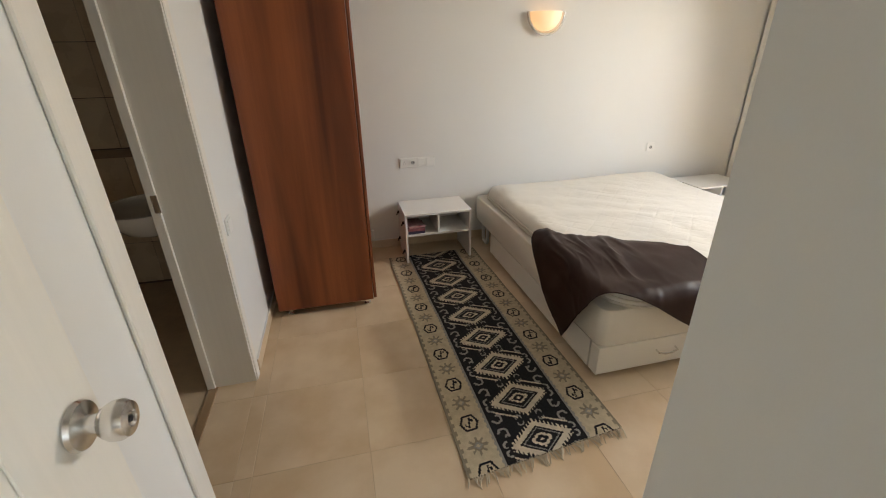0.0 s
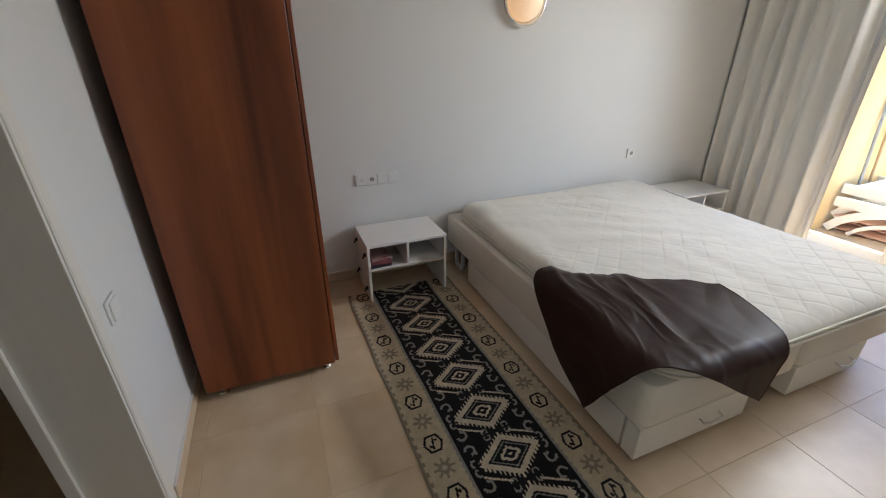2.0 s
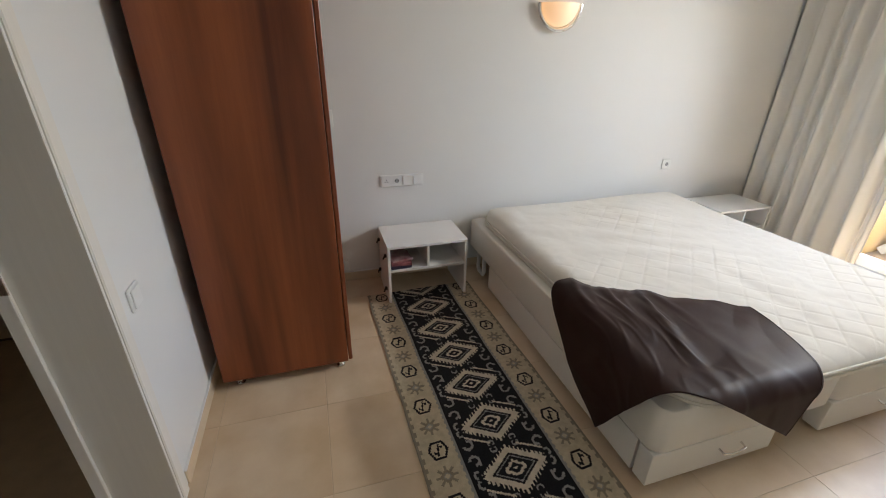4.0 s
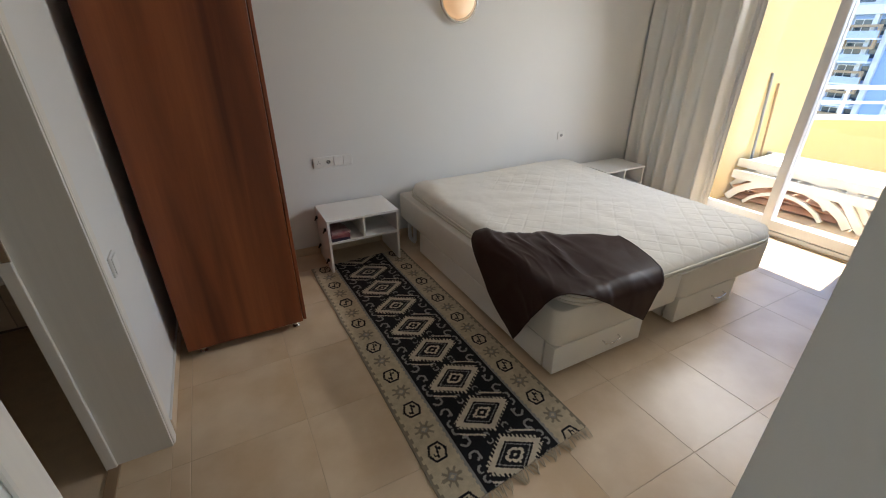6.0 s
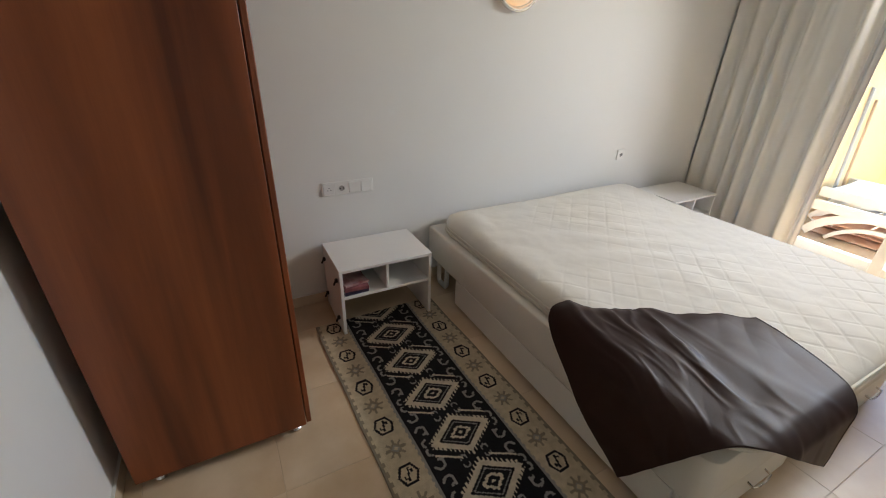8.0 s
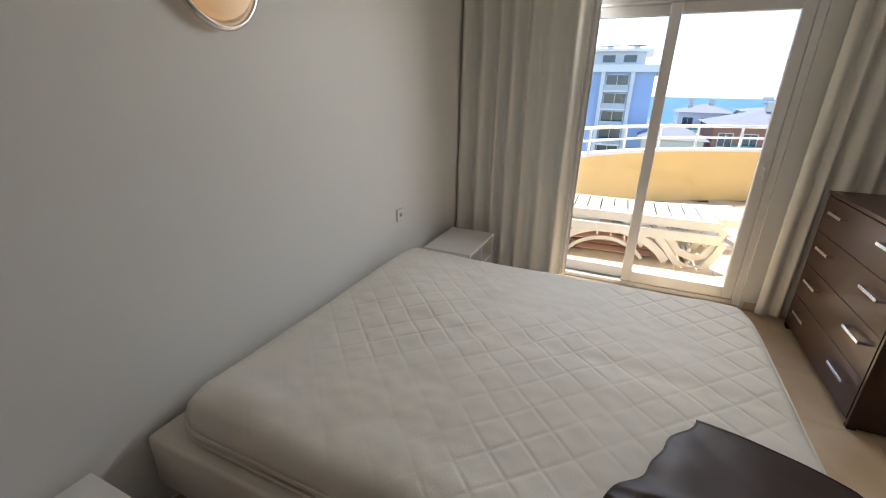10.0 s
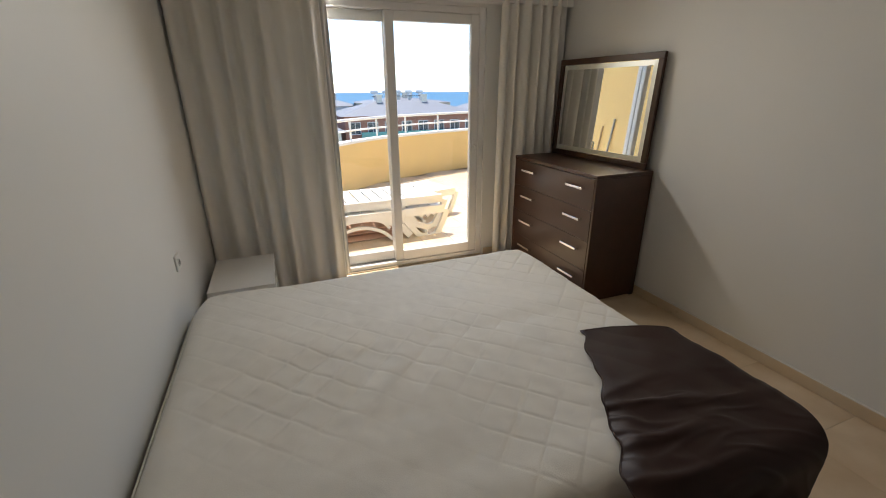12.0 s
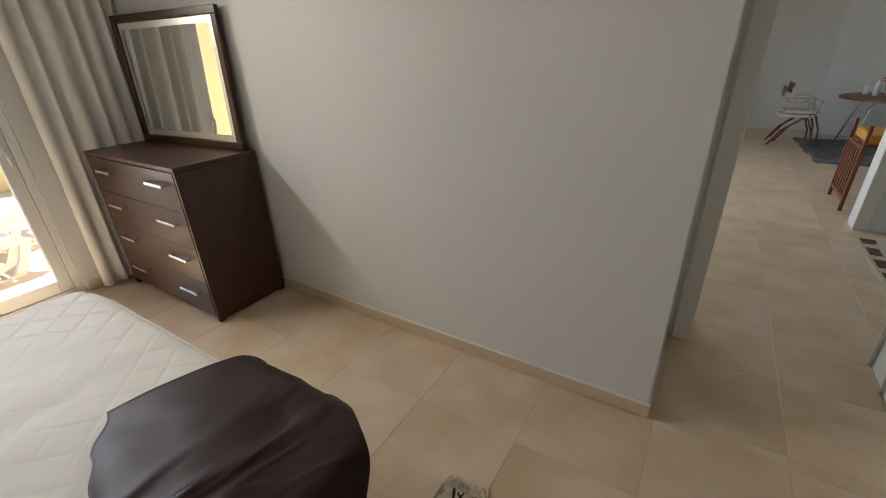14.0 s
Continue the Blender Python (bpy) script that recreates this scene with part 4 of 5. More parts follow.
lounger((5.56, 1.41, BZ), 3, "white moulded plastic sun lounger on the balcony floor")
lounger((5.60, 1.42, BZ + 0.115), 2, "white plastic sun lounger stacked on another lounger")
lounger((6.35, 0.95, BZ), 16, "white plastic sun lounger standing by the parapet")
for k, (z, dx, tn, w) in enumerate(((0.0, 0.0, 5, 0.50), (0.064, 0.03, 3, 0.47), (0.128, -0.015, 7, 0.49))):
    bm = bmesh.new()
    n = 14
    grids = []
    for side in (0, 1):
        g = []
        for i in range(n + 1):
            row = []
            for j in range(2 * n + 1):
                u, v = i / n, j / (2 * n)
                e = min(u, 1 - u, v * 1.9, (1 - v) * 1.9)
                puff = 0.032 * min(1.0, e / 0.13) ** 0.5 + 0.004 * noise.noise((u * 4, v * 7, k + 2.0))
                row.append(bm.verts.new((u * w, v * 0.98, 0.032 + (puff if side else -min(puff, 0.0315)))))
            g.append(row)
        for r0, r1 in zip(g, g[1:]):
            for q in range(2 * n):
                f = (r0[q], r1[q], r1[q + 1], r0[q + 1])
                bm.faces.new(f if side else f[::-1])
    bmesh.ops.remove_doubles(bm, verts=bm.verts[:], dist=0.002)
    cu = single("seat_cushion", bm, CUSHION, "faded pinkish terracotta cushion stacked under the loungers", "cushion", "stacked cushions", smooth=True)
    cu.matrix_basis = pose(5.62 + dx, 1.96, BZ + z, 0, 0, tn)
    part("piping", pipe(bmesh.new(), [(0.0, 0.0, 0.032), (w, 0.0, 0.032), (w, 0.98, 0.032), (0.0, 0.98, 0.032), (0.0, 0.0, 0.032)], 0.005, 5), CUSHION, cu)

# ---- distance ----
SEA = mat("sea_water", (0.015, 0.11, 0.21), 0.55, spec=0.2, var=0.08, scale=0.01, bump=0.2, bscale=0.3)
LAND = mat("town_ground", (0.22, 0.20, 0.15), 0.95, var=0.25, scale=0.06, bump=0.3, bscale=0.8, second=(0.10, 0.13, 0.06))
ROOF = mat("grey_roof_tile", (0.15, 0.165, 0.20), 0.7, var=0.1, scale=0.5, bump=0.4, bscale=6)
FACE = mat("cream_facade", (0.70, 0.66, 0.58), 0.85, var=0.06, scale=0.4, bump=0.1, bscale=4)
BRICKY = mat("red_brown_facade", (0.36, 0.17, 0.12), 0.85, var=0.08, scale=0.4, bump=0.1, bscale=4)
BLUE = mat("light_blue_facade", (0.34, 0.47, 0.74), 0.8, var=0.05, scale=0.3, bump=0.1, bscale=4)
PALE = mat("white_facade", (0.78, 0.79, 0.80), 0.8, var=0.04, scale=0.4, bump=0.1, bscale=4)
PANE = mat("dark_window_glass", (0.045, 0.075, 0.10), 0.12, var=0.1, scale=1, bump=0.0)
TEAL = mat("teal_glass_balustrade", (0.10, 0.36, 0.36), 0.2, var=0.1, scale=1, bump=0.0)
SMOKE = mat("grey_glass_balustrade", (0.42, 0.50, 0.57), 0.2, var=0.1, scale=1, bump=0.0)
FACADE_GREY = mat("pale_grey_facade", (0.58, 0.60, 0.64), 0.8, var=0.05, scale=0.4, bump=0.1, bscale=4)
TAN = mat("tan_frame_paint", (0.45, 0.32, 0.20), 0.8, var=0.06, scale=1)
setting("ground", bbox(9.5, 260, -260, 260, -19.2, -19.0), LAND, "sloping town ground below the balcony", "ground")
setting("water", bbox(260, 4500, -4000, 4000, -21.0, -20.5), SEA, "blue sea reaching the horizon", "sea")


def hip_roof(bm, x0, x1, y0, y1, z, h, eave=0.6):
    x0, x1, y0, y1 = x0 - eave, x1 + eave, y0 - eave, y1 + eave
    w, d = x1 - x0, y1 - y0
    i = min(w, d) / 2
    if d >= w:
        r = [((x0 + x1) / 2, y0 + i, z + h), ((x0 + x1) / 2, y1 - i, z + h)]
    else:
        r = [(x0 + i, (y0 + y1) / 2, z + h), (x1 - i, (y0 + y1) / 2, z + h)]
    b = [bm.verts.new(p) for p in ((x0, y0, z), (x1, y0, z), (x1, y1, z), (x0, y1, z))]
    t = [bm.verts.new(p) for p in r]
    bm.faces.new(b[::-1])
    if d >= w:
        for f in ((b[0], b[1], t[0]), (b[1], b[2], t[1], t[0]), (b[2], b[3], t[1]), (b[3], b[0], t[0], t[1])):
            bm.faces.new(f)
    else:
        for f in ((b[0], b[1], t[1], t[0]), (b[1], b[2], t[1]), (b[2], b[3], t[0], t[1]), (b[3], b[0], t[0])):
            bm.faces.new(f)
    return bm


def window_part(parent, x, y0, y1, z0, z1, material=None, frame=True):
    w = part("window", bbox(x - 0.05, x, y0, y1, z0, z1), material or PANE, parent)
    if frame:
        bm = bmesh.new()
        for a in ((y0 - 0.08, y0, z0, z1), (y1, y1 + 0.08, z0, z1), (y0 - 0.08, y1 + 0.08, z1, z1 + 0.08), (y0 - 0.08, y1 + 0.08, z0 - 0.08, z0), ((y0 + y1) / 2 - 0.03, (y0 + y1) / 2 + 0.03, z0, z1)):
            box(bm, x - 0.10, x - 0.002, *a)
        part("window_frame", bm, PALE, w)
    return w


def town_house(x, y, w, d, ztop, roof_h, wall, label, floors=3, bays=4, chimneys=2, seed=0):
    r = random.Random(seed)
    h = thing("apartment_building", label, "building", "town buildings towards the sea", at=(x, y, -19.0))
    H0 = ztop + 19.0
    part("wall", bbox(0, d, 0, w, 0, H0), wall, h)
    roof = part("roof", hip_roof(bmesh.new(), 0, d, 0, w, H0, roof_h), ROOF, h, "grey tiled hip roof")
    for k in range(chimneys):
        cy = w * (0.25 + 0.5 * r.random())
        bm = bbox(d * 0.4, d * 0.4 + 0.8, cy, cy + 0.8, H0 + roof_h * 0.3, H0 + roof_h + 0.7)
        box(bm, d * 0.4 - 0.1, d * 0.4 + 0.9, cy - 0.1, cy + 0.9, H0 + roof_h + 0.7, H0 + roof_h + 0.85)
        part("chimney", bm, FACE, roof)
    for f in range(floors):
        z0 = H0 - 2.4 - f * 2.9
        for b in range(bays):
            y0 = w * (b + 0.18) / bays
            window_part(h, 0, y0, y0 + w / bays * 0.55, z0, z0 + 1.5)
        part("balcony", bbox(-1.1, 0, w * 0.1, w * 0.9, z0 - 0.75, z0 - 0.55), PALE, h)
        part("balustrade", bbox(-1.12, -1.06, w * 0.1, w * 0.9, z0 - 0.55, z0 + 0.3), TEAL, h, "teal glass balustrade")
    return h


town_house(62, -26, 20, 12, -1.8, 1.9, BRICKY, "red-brown apartment building with a long grey hip roof", 3, 8, 2, 1)
town_house(58, -4.8, 6.5, 9, -3.4, 1.7, FACE, "cream apartment building with teal balconies", 3, 3, 1, 2)
town_house(80, -29, 16, 14, -0.7, 1.0, FACE, "cream apartment block with a cluttered roof and chimneys", 3, 6, 5, 3)
town_house(70, -48, 16, 12, -2.6, 2.4, BRICKY, "red-brown house with a grey hip roof", 3, 4, 2, 4)
town_house(92, -13, 9, 10, -1.4, 1.5, PALE, "white house with a low grey roof", 3, 3, 2, 8)
town_house(100, -2, 12, 12, -4.6, 2.4, FACE, "cream house with a grey roof near the sea", 2, 4, 2, 5)
town_house(120, 6, 18, 12, -7.0, 2.8, PALE, "white house with a grey roof near the sea", 2, 5, 2, 6)
town_house(95, -66, 24, 14, -3.0, 3.0, FACE, "cream apartment block beyond the balcony", 3, 7, 3, 7)
# roof terraces and water tanks of the long building
tank = thing("roof_tanks", "white solar water tanks on a rooftop frame", "water tank", at=(83, -18.5, 0.75))
for k in range(5):
    part("tank", rod(bmesh.new(), (0, k * 2.2 - 6, 0.55), (0, k * 2.2 - 4.6, 0.55), 0.34, 12), PALE, tank)
    part("panel", bbox(-1.6, -0.2, k * 2.2 - 6.1, k * 2.2 - 4.5, -0.3, -0.18), PANE, tank)
    part("stand", bbox(-0.4, 0.4, k * 2.2 - 5.6, k * 2.2 - 5.2, -1.2, 0.2), PALE, tank)

# tall light blue building
tower = thing("apartment_tower", "tall light blue and white apartment building with balconies", "building", at=(66, 1.4, -19.0))
TW, TH, TF = 27.6, 23.2, 2.3
part("wall", bbox(0, 14, 0, TW, 0, TH), BLUE, tower, "light blue rendered wall")
part("roof", bbox(-0.9, 14.5, -0.6, TW + 0.6, TH, TH + 0.9), PALE, tower, "white cornice slab")
pent = part("penthouse", bbox(2.0, 12, 1.5, TW - 2, TH + 0.9, TH + 2.6), FACADE_GREY, tower)
for k in range(9):
    part("window", bbox(1.95, 2.0, 2.6 + k * 2.7, 4.2 + k * 2.7, TH + 1.3, TH + 2.2), PANE, pent)
part("penthouse_roof", bbox(0.6, 13, 0.6, TW - 0.6, TH + 2.6, TH + 2.9), PALE, tower)
for k in range(7):
    part("solar_panel", bbox(2.0, 3.6, 1.6 + k * 3.4, 4.0 + k * 3.4, TH + 3.3, TH + 3.42), PANE, tower, "dark solar panel")
    part("panel_stand", bbox(2.6, 3.0, 2.4 + k * 3.4, 3.2 + k * 3.4, TH + 2.9, TH + 3.3), PALE, tower)
for u in range(4):
    yb = 0.4 + 6.2 * u
    tan_bay = u == 1 or u == 3
    for y, w in ((yb + 2.0, 0.5), (yb + 5.7, 0.5)) + (((yb + 3.4, 0.4),) if tan_bay else ()):
        part("pilaster", bbox(-0.5, 0, y, y + w, 0, TH), PALE, tower)
    for f in range(8):
        z0 = TH - (f + 1) * TF
        if tan_bay:
            window_part(tower, 0, yb + 2.6, yb + 3.3, z0 + 0.3, z0 + 1.8, frame=False)
            window_part(tower, 0, yb + 4.0, yb + 5.5, z0 + 0.5, z0 + 1.8)
            if f % 2 == 0:
                bm = bmesh.new()
                for a in ((yb + 2.7, yb + 2.95, z0 - 1.1, z0 + 1.3), (yb + 5.35, yb + 5.6, z0 - 1.1, z0 + 1.3), (yb + 2.95, yb + 5.35, z0 - 1.1, z0 - 0.85), (yb + 2.95, yb + 5.35, z0 + 1.05, z0 + 1.3)):
                    box(bm, -1.1, -0.7, *a)
                part("frame_ornament", bm, TAN, tower)
        else:
            window_part(tower, 0, yb + 2.75, yb + 5.5, z0 + 0.25, z0 + 1.9)
        part("balcony", bbox(-1.5, 0, yb + 2.55, yb + 5.65, z0 - 0.2, z0), PALE, tower)
        part("balustrade", bbox(-1.52, -1.44, yb + 2.55, yb + 5.65, z0, z0 + 0.7), SMOKE, tower, "grey glass balustrade")


def bush(x, y, z, s, seed):
    r = random.Random(seed)
    t = thing("tree", "dark green round tree between the town houses", "tree", "trees in the town", at=(x, y, -19.0))
    part("trunk", rod(bmesh.new(), (0, 0, 0), (0.2, 0.1, z + 19 - s * 0.4), 0.25, 8, 0.12), TAN, t)
    bm = bmesh.new()
    for k in range(240):
        d = Vector((r.gauss(0, 1), r.gauss(0, 1), r.gauss(0, 0.8))).normalized() * s * (0.45 + 0.6 * r.random())
        c = Vector((0.2, 0.1, z + 19)) + d
        q = s * 0.16
        n = Vector((r.gauss(0, 1), r.gauss(0, 1), r.gauss(0, 1))).normalized()
        u = n.orthogonal().normalized() * q
        v = n.cross(u)
        bm.faces.new([bm.verts.new(c + u), bm.verts.new(c + v), bm.verts.new(c - u), bm.verts.new(c - v)])
    part("crown", bm, LEAF, t, "uneven crown of dark leaves")


LEAF = mat("dark_leaves", (0.05, 0.09, 0.03), 0.7, var=0.3, scale=1.0, bump=0.0)
rt = random.Random(9)
for k in range(26):
    bush(rt.uniform(45, 150), rt.uniform(-70, 2), rt.uniform(-13, -8.5), rt.uniform(1.6, 3.0), k)

# ---- bathroom ----
BT = mat("bathroom_wall_tile", (0.74, 0.60, 0.43), 0.28, var=0.06, scale=6, bump=0.02, bscale=60, piece=0.06)
BG = mat("bathroom_grout", (0.16, 0.12, 0.09), 0.9, var=0.1, scale=12)
BF = mat("bathroom_floor_tile", (0.36, 0.24, 0.14), 0.35, var=0.1, scale=6, bump=0.03, piece=0.08)
BAND = mat("bathroom_border_tile", (0.36, 0.26, 0.17), 0.35, var=0.15, scale=14, bump=0.05)
CERAM = mat("white_sanitary_ceramic", (0.80, 0.78, 0.74), 0.12, var=0.01, scale=3, bump=0.0, coat=0.3)
BX0, BX1, BYA, BYB = -1.55, XL - 0.22, 0.55, 3.50
w_bn = setting("wall_bath_north", bbox(BX0 - 0.15, BX1 + 0.22, YH + 0.001, YH + 0.15, 0, H), BG, "brown tiled bathroom end wall", "wall")
w_bn.location.y = BYB - YH
w_bw = setting("wall_bath_west", bbox(BX0 - 0.15, BX0, BYA, BYB, 0, H), BG, "brown tiled bathroom side wall", "wall")
setting("wall_bath_south", bbox(BX0 - 0.15, BX1, BYA - 0.15, BYA, 0, H), BT, "beige bathroom wall behind the door", "wall")
setting("bathroom_border_band", bbox(BX0 + 0.006, BX1 - 0.002, BYB - 0.016, BYB - 0.001, 0.99, 1.045), BAND, "dark brown border tile band", "trim")
setting("door_threshold", bbox(XL - 0.235, XL - 0.19, BY0 + 0.002, BY1 - 0.002, -0.004, 0.006, bevel=0.002), BF, "brown stone threshold of the bathroom", "threshold")
basin = thing("wash_basin", "white ceramic wash basin on the bathroom wall", "wash basin", at=(BX1, 2.60, 0.06))
bm = bmesh.new()
n = 28
prof = [(0.06, 0.66), (0.14, 0.70), (0.20, 0.77), (0.225, 0.815), (0.225, 0.83), (0.205, 0.832), (0.17, 0.79), (0.10, 0.745), (0.02, 0.735)]
turned(bm, prof, n, Matrix.Translation((-0.235, 0, 0)) @ Matrix.Diagonal((1.0, 1.15, 1, 1)))
part("bowl", bm, CERAM, basin, smooth=True)
part("ledge", bbox(-0.12, -0.001, -0.22, 0.22, 0.74, 0.832, bevel=0.02, seg=3), CERAM, basin, smooth=True)
part("tap", pipe(bmesh.new(), [(-0.07, 0, 0.832), (-0.07, 0, 0.93), (-0.09, 0, 0.955), (-0.18, 0, 0.935), (-0.19, 0, 0.92)], 0.014), CHROME, basin, "chrome basin tap", smooth=True)

# ---- living room beyond the bedroom door ----
LX0, LX1, LY0 = -2.25, 3.0, -7.9
setting("wall_living_south", bbox(LX0, LX1 + 0.2, LY0 - 0.2, LY0, 0, H), WALL, "pale painted living room end wall", "wall")
# the unseen opening is assumed, placed to suit the lamp in it
bm = bbox(LX1, LX1 + 0.2, LY0, -5.4, 0, H)
box(bm, LX1, LX1 + 0.2, -2.6, YDOOR - 0.2, 0, H)
box(bm, LX1, LX1 + 0.2, -5.4, -2.6, 0, 0.5)
box(bm, LX1, LX1 + 0.2, -5.4, -2.6, 2.2, H)
setting("wall_living_east", bm, WALL, "pale living room wall with an assumed, unseen window opening", "wall")
setting("wall_living_west", bbox(LX0 - 0.2, LX0, LY0, -0.34, 0, H), WALL, "pale living room side wall", "wall")
setting("wall_living_north", bbox(LX0 - 0.2, XL - 0.22, -0.36, -0.2, 0, H), WALL, "pale wall beside the bedroom doorway", "wall")
setting("wall_living_north_east", bbox(XC + 0.2, LX1 + 0.2, YDOOR - 0.22, YDOOR - 0.02, 0, H), WALL, "pale wall beside the bedroom doorway", "wall")
setting("wall_partition", bbox(LX0, -0.22, -2.72, -2.56, 0, H), WALL, "white partition wall end in the living room", "wall")
setting("wall_pier", bbox(-2.2, -0.42, LY0, LY0 + 0.35, 0, H), WALL, "grey wall projection in the living room", "wall")
pf = thing("door_frame_3", "white wood-grain door casing on the partition end", "door frame", kind="structure", at=(-0.22, -2.64, 0))
part("lining", bbox(0.0, 0.03, -0.085, 0.085, 0, 2.08, bevel=0.003), WHITE_WOOD, pf)
part("casing", bbox(-0.07, 0.03, 0.086, 0.10, 0, 2.08, bevel=0.003), WHITE_WOOD, pf)
part("casing", bbox(-0.07, 0.03, -0.10, -0.086, 0, 2.08, bevel=0.003), WHITE_WOOD, pf)

REDWOOD = wood_mat("red_brown_chair_wood", (0.13, 0.035, 0.015), (0.24, 0.075, 0.03), 0.4, "Z", 4)
SEATC = mat("cream_chair_seat", (0.66, 0.60, 0.50), 0.7, var=0.05, scale=6)
GREYRUG = mat("grey_shaggy_rug", (0.24, 0.24, 0.24), 1.0, var=0.3, scale=7, bump=1.0, bscale=60, second=(0.035, 0.04, 0.04))


def arm_chair(at, turn):
    ch = thing("armchair", "steel-framed chair with cream seat and red-brown wooden legs", "chair", "stacked chairs in the living room", at=at, turn=turn)
    part("seat", bbox(-0.22, 0.22, -0.22, 0.22, 0.43, 0.47, bevel=0.015, seg=2), SEATC, ch, "cream padded seat", smooth=True)
    part("backrest", bbox(-0.20, 0.20, 0.20, 0.225, 0.72, 0.86, bevel=0.01, seg=2), REDWOOD, ch, "red-brown wooden backrest", smooth=True)
    for x in (-0.21, 0.21):
        part("leg", pipe(bmesh.new(), [(x, -0.26, 0.0), (x, -0.24, 0.2), (x, -0.16, 0.40), (x, -0.12, 0.43)], 0.014), REDWOOD, ch, smooth=True)
        part("leg", pipe(bmesh.new(), [(x, 0.27, 0.0), (x, 0.13, 0.24), (x, -0.10, 0.43)], 0.014), REDWOOD, ch, smooth=True)
        part("arm", pipe(bmesh.new(), [(x * 1.05, -0.16, 0.44), (x * 1.15, -0.18, 0.62), (x * 1.15, -0.08, 0.66), (x * 1.1, 0.12, 0.66), (x, 0.21, 0.70), (x, 0.215, 0.80)], 0.010), CHROME, ch, "bent chrome arm", smooth=True)
    return ch


arm_chair((-0.03, -6.48, 0.0), 270)
arm_chair((-0.10, -6.52, 0.055), 272)
tb = thing("dining_table", "red-brown oval table on chrome legs", "table", at=(-1.06, -6.35, 0))
part("tabletop", turned(bmesh.new(), [(0.46, 0.715), (0.50, 0.722), (0.50, 0.745), (0.46, 0.75)], 36, Matrix.Diagonal((1.2, 1.35, 1, 1))), REDWOOD, tb, smooth=True)
for sx in (-1, 1):
    for sy in (-1, 1):
        part("leg", pipe(bmesh.new(), [(0.26 * sx, 0.3 * sy, 0.715), (0.32 * sx, 0.36 * sy, 0.45), (0.40 * sx, 0.46 * sy, 0.02)], 0.014), CHROME, tb, smooth=True)
bm = bmesh.new()
nn = 70
pile = []
for i in range(nn + 1):
    row = []
    for j in range(nn + 1):
        u, v = i / nn * 2 - 1, j / nn * 2 - 1
        n1 = noise.noise((u * 5, v * 5, 0))
        z = 0.02 + 0.014 * noise.noise((u * 22, v * 22, 3)) + 0.007 * n1
        if max(abs(u), abs(v)) > 0.995:
            z = 0.001
        row.append(bm.verts.new((u * (0.85 + 0.05 * noise.noise((v * 3, 1, 0))), v * (0.92 + 0.05 * noise.noise((u * 3, 5, 0))), max(z, 0.001))))
    pile.append(row)
for r0, r1 in zip(pile, pile[1:]):
    for k in range(nn):
        bm.faces.new((r0[k], r1[k], r1[k + 1], r0[k + 1]))
rg = single("shaggy_rug", bm, GREYRUG, "grey mottled shaggy rug under the table", "rug", smooth=True)
rg.matrix_basis = pose(-1.06, -6.12, 0.0, 0, 0, 3)
hr = thing("hall_rug", "cream and brown bordered woven rug on the hall tiles", "rug", at=(-1.02, -2.36, 0.001))
HALL = [mat("hall_rug_" + n, c, 0.95, var=0.12, scale=25, bump=0.4, bscale=240, spec=0.15) for n, c in (("cream_wool", (0.62, 0.54, 0.42)), ("brown_wool", (0.16, 0.09, 0.045)))]
bm = bmesh.new()
hu, hv, hc = 43, 75, 0.02
cells = [[bm.verts.new((i * hc, j * hc, 0.007 if 0 < i < hu and 0 < j < hv else 0.0)) for i in range(hu + 1)] for j in range(hv + 1)]
for j in range(hv):
    for i in range(hu):
        f = bm.faces.new((cells[j][i], cells[j][i + 1], cells[j + 1][i + 1], cells[j + 1][i]))
        e = min(i, hu - 1 - i, j, hv - 1 - j)
        along = j if min(i, hu - 1 - i) < min(j, hv - 1 - j) else i
        f.material_index = 1 if (2 <= e < 6 and along % 12 < 8) or e == 10 or (e > 12 and (i + j) % 14 < 4) else 0
part("weave", bm, HALL, hr)
fold = thing("wooden_chair", "brown wooden slatted chair with an orange cushion", "chair", at=(-0.40, -3.365, 0))
for y in (-0.29, 0.27):
    part("leg", bbox(0.20, 0.23, y, y + 0.03, 0, 0.80, bevel=0.004), REDWOOD, fold)
    part("leg", bbox(-0.22, -0.19, y, y + 0.03, 0, 0.614, bevel=0.004), REDWOOD, fold)
part("rail", bbox(0.203, 0.227, -0.2595, 0.2695, 0.09, 0.125, bevel=0.003), REDWOOD, fold)
part("rail", bbox(0.203, 0.227, -0.2595, 0.2695, 0.58, 0.612, bevel=0.003), REDWOOD, fold)
for k in range(6):
    y = -0.235 + k * 0.087
    part("slat", bbox(0.208, 0.222, y, y + 0.045, 0.1255, 0.5795, bevel=0.002), REDWOOD, fold)
part("seat", bbox(-0.22, 0.1995, -0.259, 0.269, 0.615, 0.632, bevel=0.004), REDWOOD, fold)
part("cushion", bbox(-0.215, 0.198, -0.255, 0.265, 0.6325, 0.725, bevel=0.03, seg=3), mat("orange_seat_cloth", (0.62, 0.27, 0.05), 0.9, bump=0.2), fold, "orange seat cushion", smooth=True)
pot = thing("flower_pot", "orange flowers in a terracotta pot on the table", "flower pot", at=(-1.02, -6.15, 0.7505))
part("pot", turned(bmesh.new(), [(0.10, 0.0), (0.15, 0.10), (0.16, 0.18), (0.145, 0.18), (0.12, 0.15)], 24), CUSHION, pot, smooth=True)
bm = bmesh.new()
rf = random.Random(3)
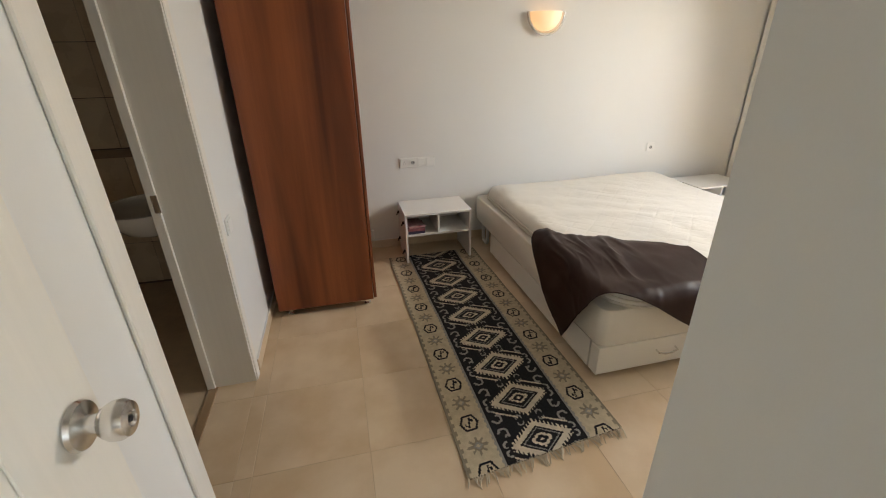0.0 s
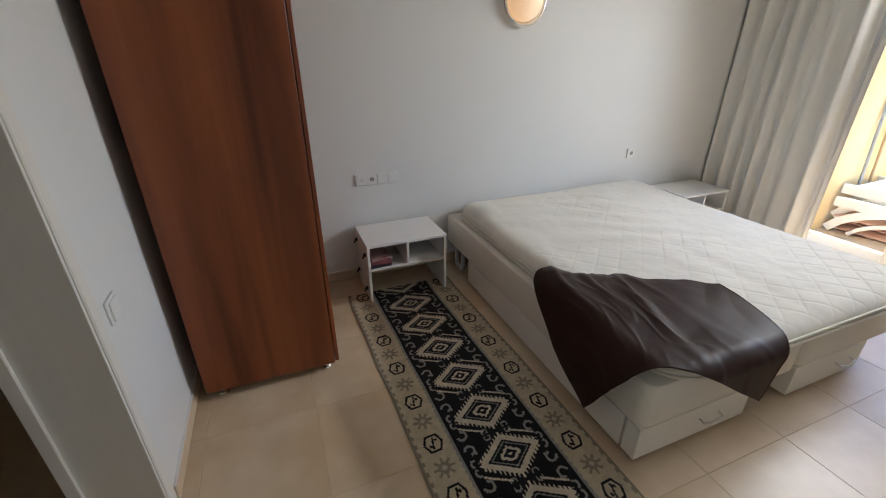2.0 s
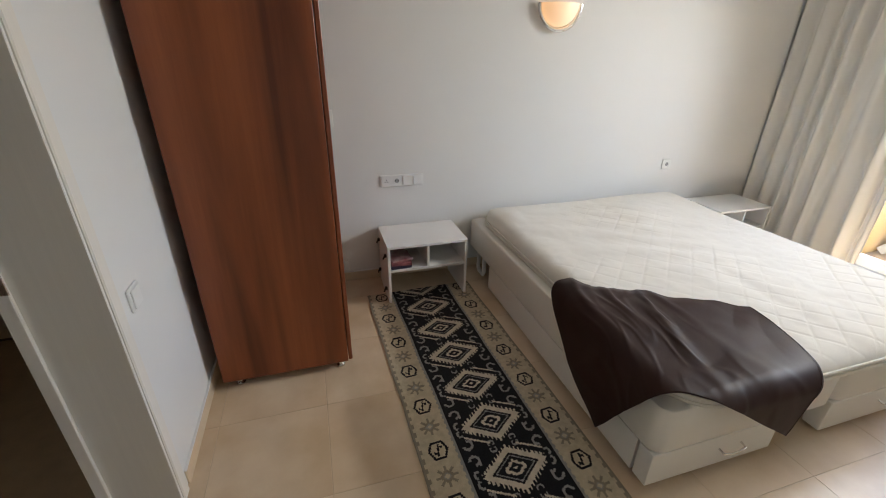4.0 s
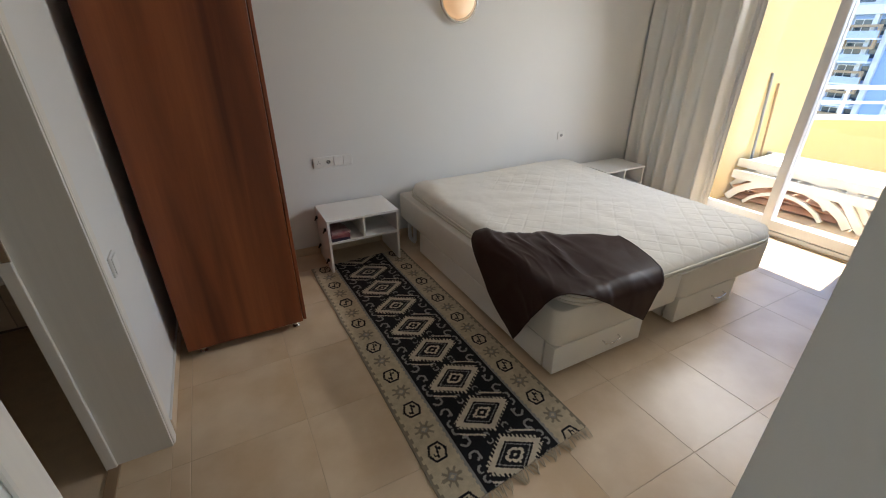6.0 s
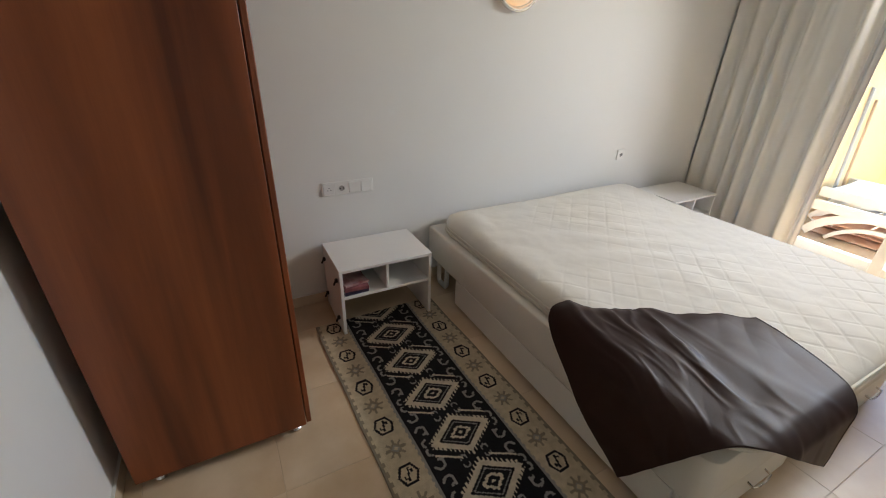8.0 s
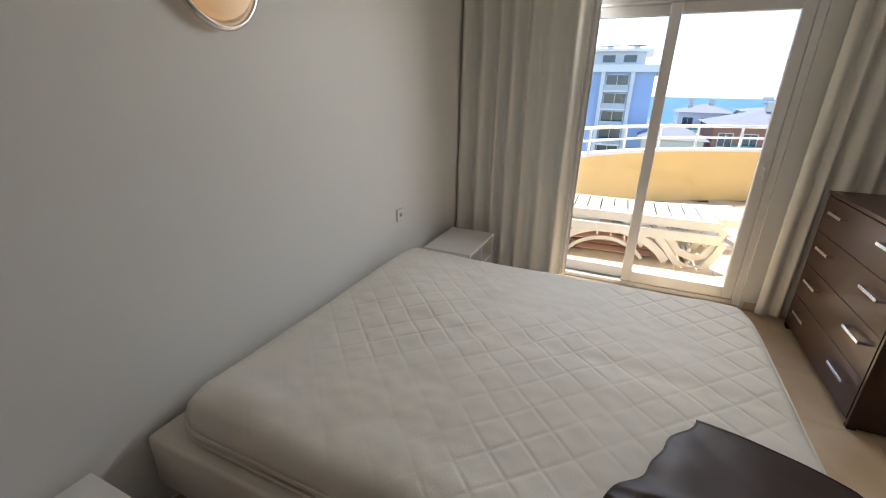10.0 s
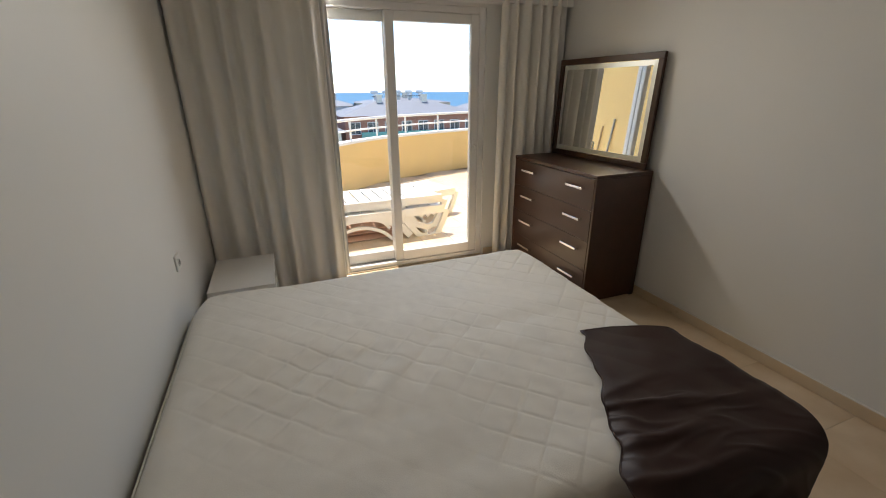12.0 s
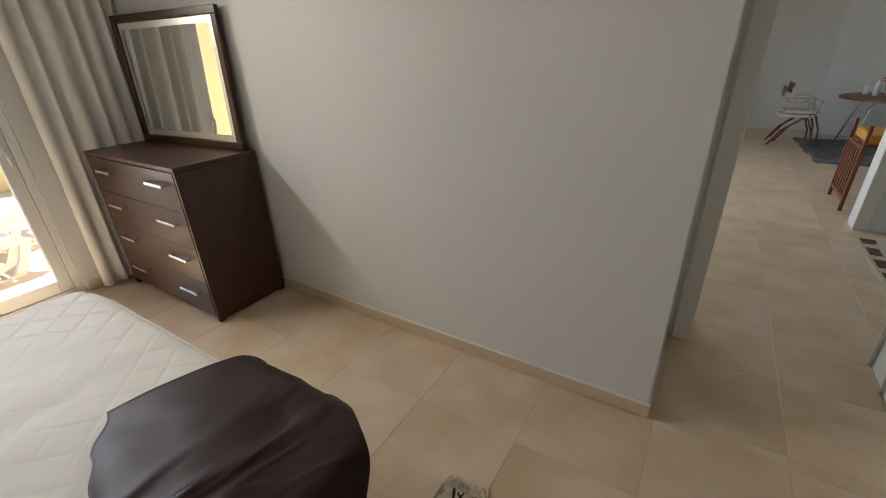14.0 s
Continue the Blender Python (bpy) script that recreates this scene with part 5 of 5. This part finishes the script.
for k in range(170):
    d = Vector((rf.gauss(0, 0.09), rf.gauss(0, 0.09), 0.20 + rf.random() * 0.12))
    nr = Vector((rf.gauss(0, 1), rf.gauss(0, 1), 1)).normalized()
    u = nr.orthogonal().normalized() * 0.022
    v = nr.cross(u)
    bm.faces.new([bm.verts.new(d + u), bm.verts.new(d + v), bm.verts.new(d - u), bm.verts.new(d - v)])
part("blossoms", bm, mat("orange_petals", (0.75, 0.22, 0.03), 0.7), pot, "orange blossoms")
for k, (dx, dy, hh) in enumerate(((-0.86, -6.45, 0.2), (-0.78, -6.6, 0.14))):
    single("glass_jar", turned(bmesh.new(), [(0.03, 0.0), (0.035, 0.01), (0.035, hh * 0.8), (0.02, hh * 0.9), (0.02, hh)], 16, pose(dx, dy, 0.7505)), CERAM, "pale jar standing on the dining table", "jar", smooth=True)

# ---- small things ----
COVER = [mat("book_cover_" + n, c, 0.35, var=0.15, scale=18, second=d) for n, c, d in
         (("pink", (0.42, 0.16, 0.17), (0.10, 0.02, 0.03)), ("navy", (0.03, 0.03, 0.08), (0.05, 0.04, 0.06)), ("red", (0.28, 0.05, 0.06), (0.55, 0.45, 0.42)))]
PAPER = mat("book_paper", (0.72, 0.68, 0.58), 0.9, var=0.08, scale=60, stretch=(1, 1, 40))
z = 0.2575
for k, (hh, c, x, y, tn) in enumerate(((0.026, 1, 1.000, 3.300, 2), (0.020, 0, 0.998, 3.298, -3), (0.012, 2, 1.012, 3.310, 8))):
    bk = thing("book", "worn paperback lying in a pile on the nightstand shelf", "book", "books on the nightstand shelf", at=(x, y, z), turn=tn)
    part("pages", bbox(0.003, 0.137, 0.003, 0.197, 0.002, hh - 0.002), PAPER, bk)
    cb = bbox(0, 0.14, 0, 0.2, 0, 0.0018)
    box(cb, 0, 0.14, 0, 0.2, hh - 0.0018, hh)
    box(cb, 0, 0.14, -0.0018, 0.0, 0, hh)
    part("cover", cb, COVER[c], bk)
    z += hh + 0.0005
tstat = thing("wall_box", "white wall control box beside the wardrobe", "control box", at=(0.680, YH, 1.205))
part("housing", bbox(-0.04, 0.04, -0.022, 0, -0.055, 0.055, bevel=0.006, seg=2), PLASTIC, tstat, smooth=True)
part("dial", turned(bmesh.new(), [(0.016, 0), (0.016, 0.008), (0.013, 0.01)], 18, pose(0, -0.022, 0.02, 90, 0, 0)), PLASTIC, tstat, smooth=True)
lowbox = thing("low_socket", "white surface socket low on the wall behind the wardrobe", "socket", at=(0.70, YH, 0.135))
part("housing", bbox(-0.04, 0.04, -0.03, 0, -0.045, 0.045, bevel=0.006, seg=2), PLASTIC, lowbox, smooth=True)


# ---- floor, balcony and bathroom tiles ----
def tile_mesh(name, w, d, t, material, bevel=0.0012):
    bm = bmesh.new()
    b = bevel
    lo = [bm.verts.new((x, y, 0)) for x, y in ((0, 0), (w, 0), (w, d), (0, d))]
    mi = [bm.verts.new((x, y, t - b)) for x, y in ((0, 0), (w, 0), (w, d), (0, d))]
    hi = [bm.verts.new((x, y, t)) for x, y in ((b, b), (w - b, b), (w - b, d - b), (b, d - b))]
    for a, c in ((lo, mi), (mi, hi)):
        for k in range(4):
            bm.faces.new((a[k], a[(k + 1) % 4], c[(k + 1) % 4], c[k]))
    bm.faces.new(hi)
    return mesh_of(name, bm, material)


def lay(parent, name, x0, x1, y0, y1, px, py, ox, oy, z, t, material, gap=0.0022, cache={}, inside=None):
    """Square tiles clipped to a rectangle, shared meshes."""
    i0, i1 = math.floor((x0 - ox) / px), math.ceil((x1 - ox) / px)
    j0, j1 = math.floor((y0 - oy) / py), math.ceil((y1 - oy) / py)
    for i in range(i0, i1):
        for j in range(j0, j1):
            a0, a1 = max(ox + i * px + gap / 2, x0), min(ox + (i + 1) * px - gap / 2, x1)
            b0, b1 = max(oy + j * py + gap / 2, y0), min(oy + (j + 1) * py - gap / 2, y1)
            if a1 - a0 < 0.01 or b1 - b0 < 0.01 or (inside and not inside(a1, (b0 + b1) / 2)):
                continue
            key = (name, material.name, round(a1 - a0, 3), round(b1 - b0, 3))
            if key not in cache:
                cache[key] = tile_mesh(name, a1 - a0, b1 - b0, t, material)
            ob = new(name, cache[key])
            ob.location = (a0, b0, z)
            ob.parent = parent


P, OX, OY = 0.49, 0.013, 0.985
lay(floor, "floor_tile", XL + 0.001, XW, YD, YH, P, P, OX, OY, -0.010, 0.010, TILE)
lay(floor, "floor_tile", XL + 0.001, XC - 0.001, YDOOR - 0.2, YD - 0.001, P, P, OX, OY, -0.010, 0.010, TILE)
lay(floor, "floor_tile", LX0, LX1, LY0, YDOOR - 0.202, P, P, OX, OY, -0.010, 0.010, TILE)
lay(floor, "floor_tile", XL - 0.19, XL, BY0 - 0.02, BY1 + 0.02, P, P, OX, OY, -0.010, 0.010, TILE)
lay(floor, "bathroom_tile", BX0, XL - 0.235, BYA, BYB, 0.33, 0.33, -0.2, 0.1, -0.014, 0.010, BF)
lay(balc, "balcony_tile", XW + 0.272, 9.9, -2.2, 2.998, 0.33, 0.33, 0.1, 0.1, BZ - 0.010, 0.010, BALC_TILE,
    inside=lambda x, y: x < min(((p.x, abs(p.y - y)) for p in LINE), key=lambda q: q[1])[0] + 0.12)
nt = tile_mesh("wall_tile", 0.296, 0.326, 0.008, BT)
for i in range(4):
    for k in range(7):
        z0 = 0.02 + k * 0.33 + (0.045 if k > 2 else 0)
        ob = new("wall_tile", nt)
        ob.matrix_basis = pose(BX0 + 0.01 + i * 0.30, BYB - 0.0005, z0, 90, 0, 0)
        ob.parent = w_bn
        ob.matrix_parent_inverse = w_bn.matrix_basis.inverted()
for i in range(9):
    for k in range(7):
        ob = new("wall_tile", nt)
        ob.matrix_basis = pose(BX0 + 0.0005, BYB - 0.01 - i * 0.30, 0.02 + k * 0.33 + (0.045 if k > 2 else 0), 90, 0, 90) @ Matrix.Translation((-0.296, 0, 0))
        ob.parent = w_bw
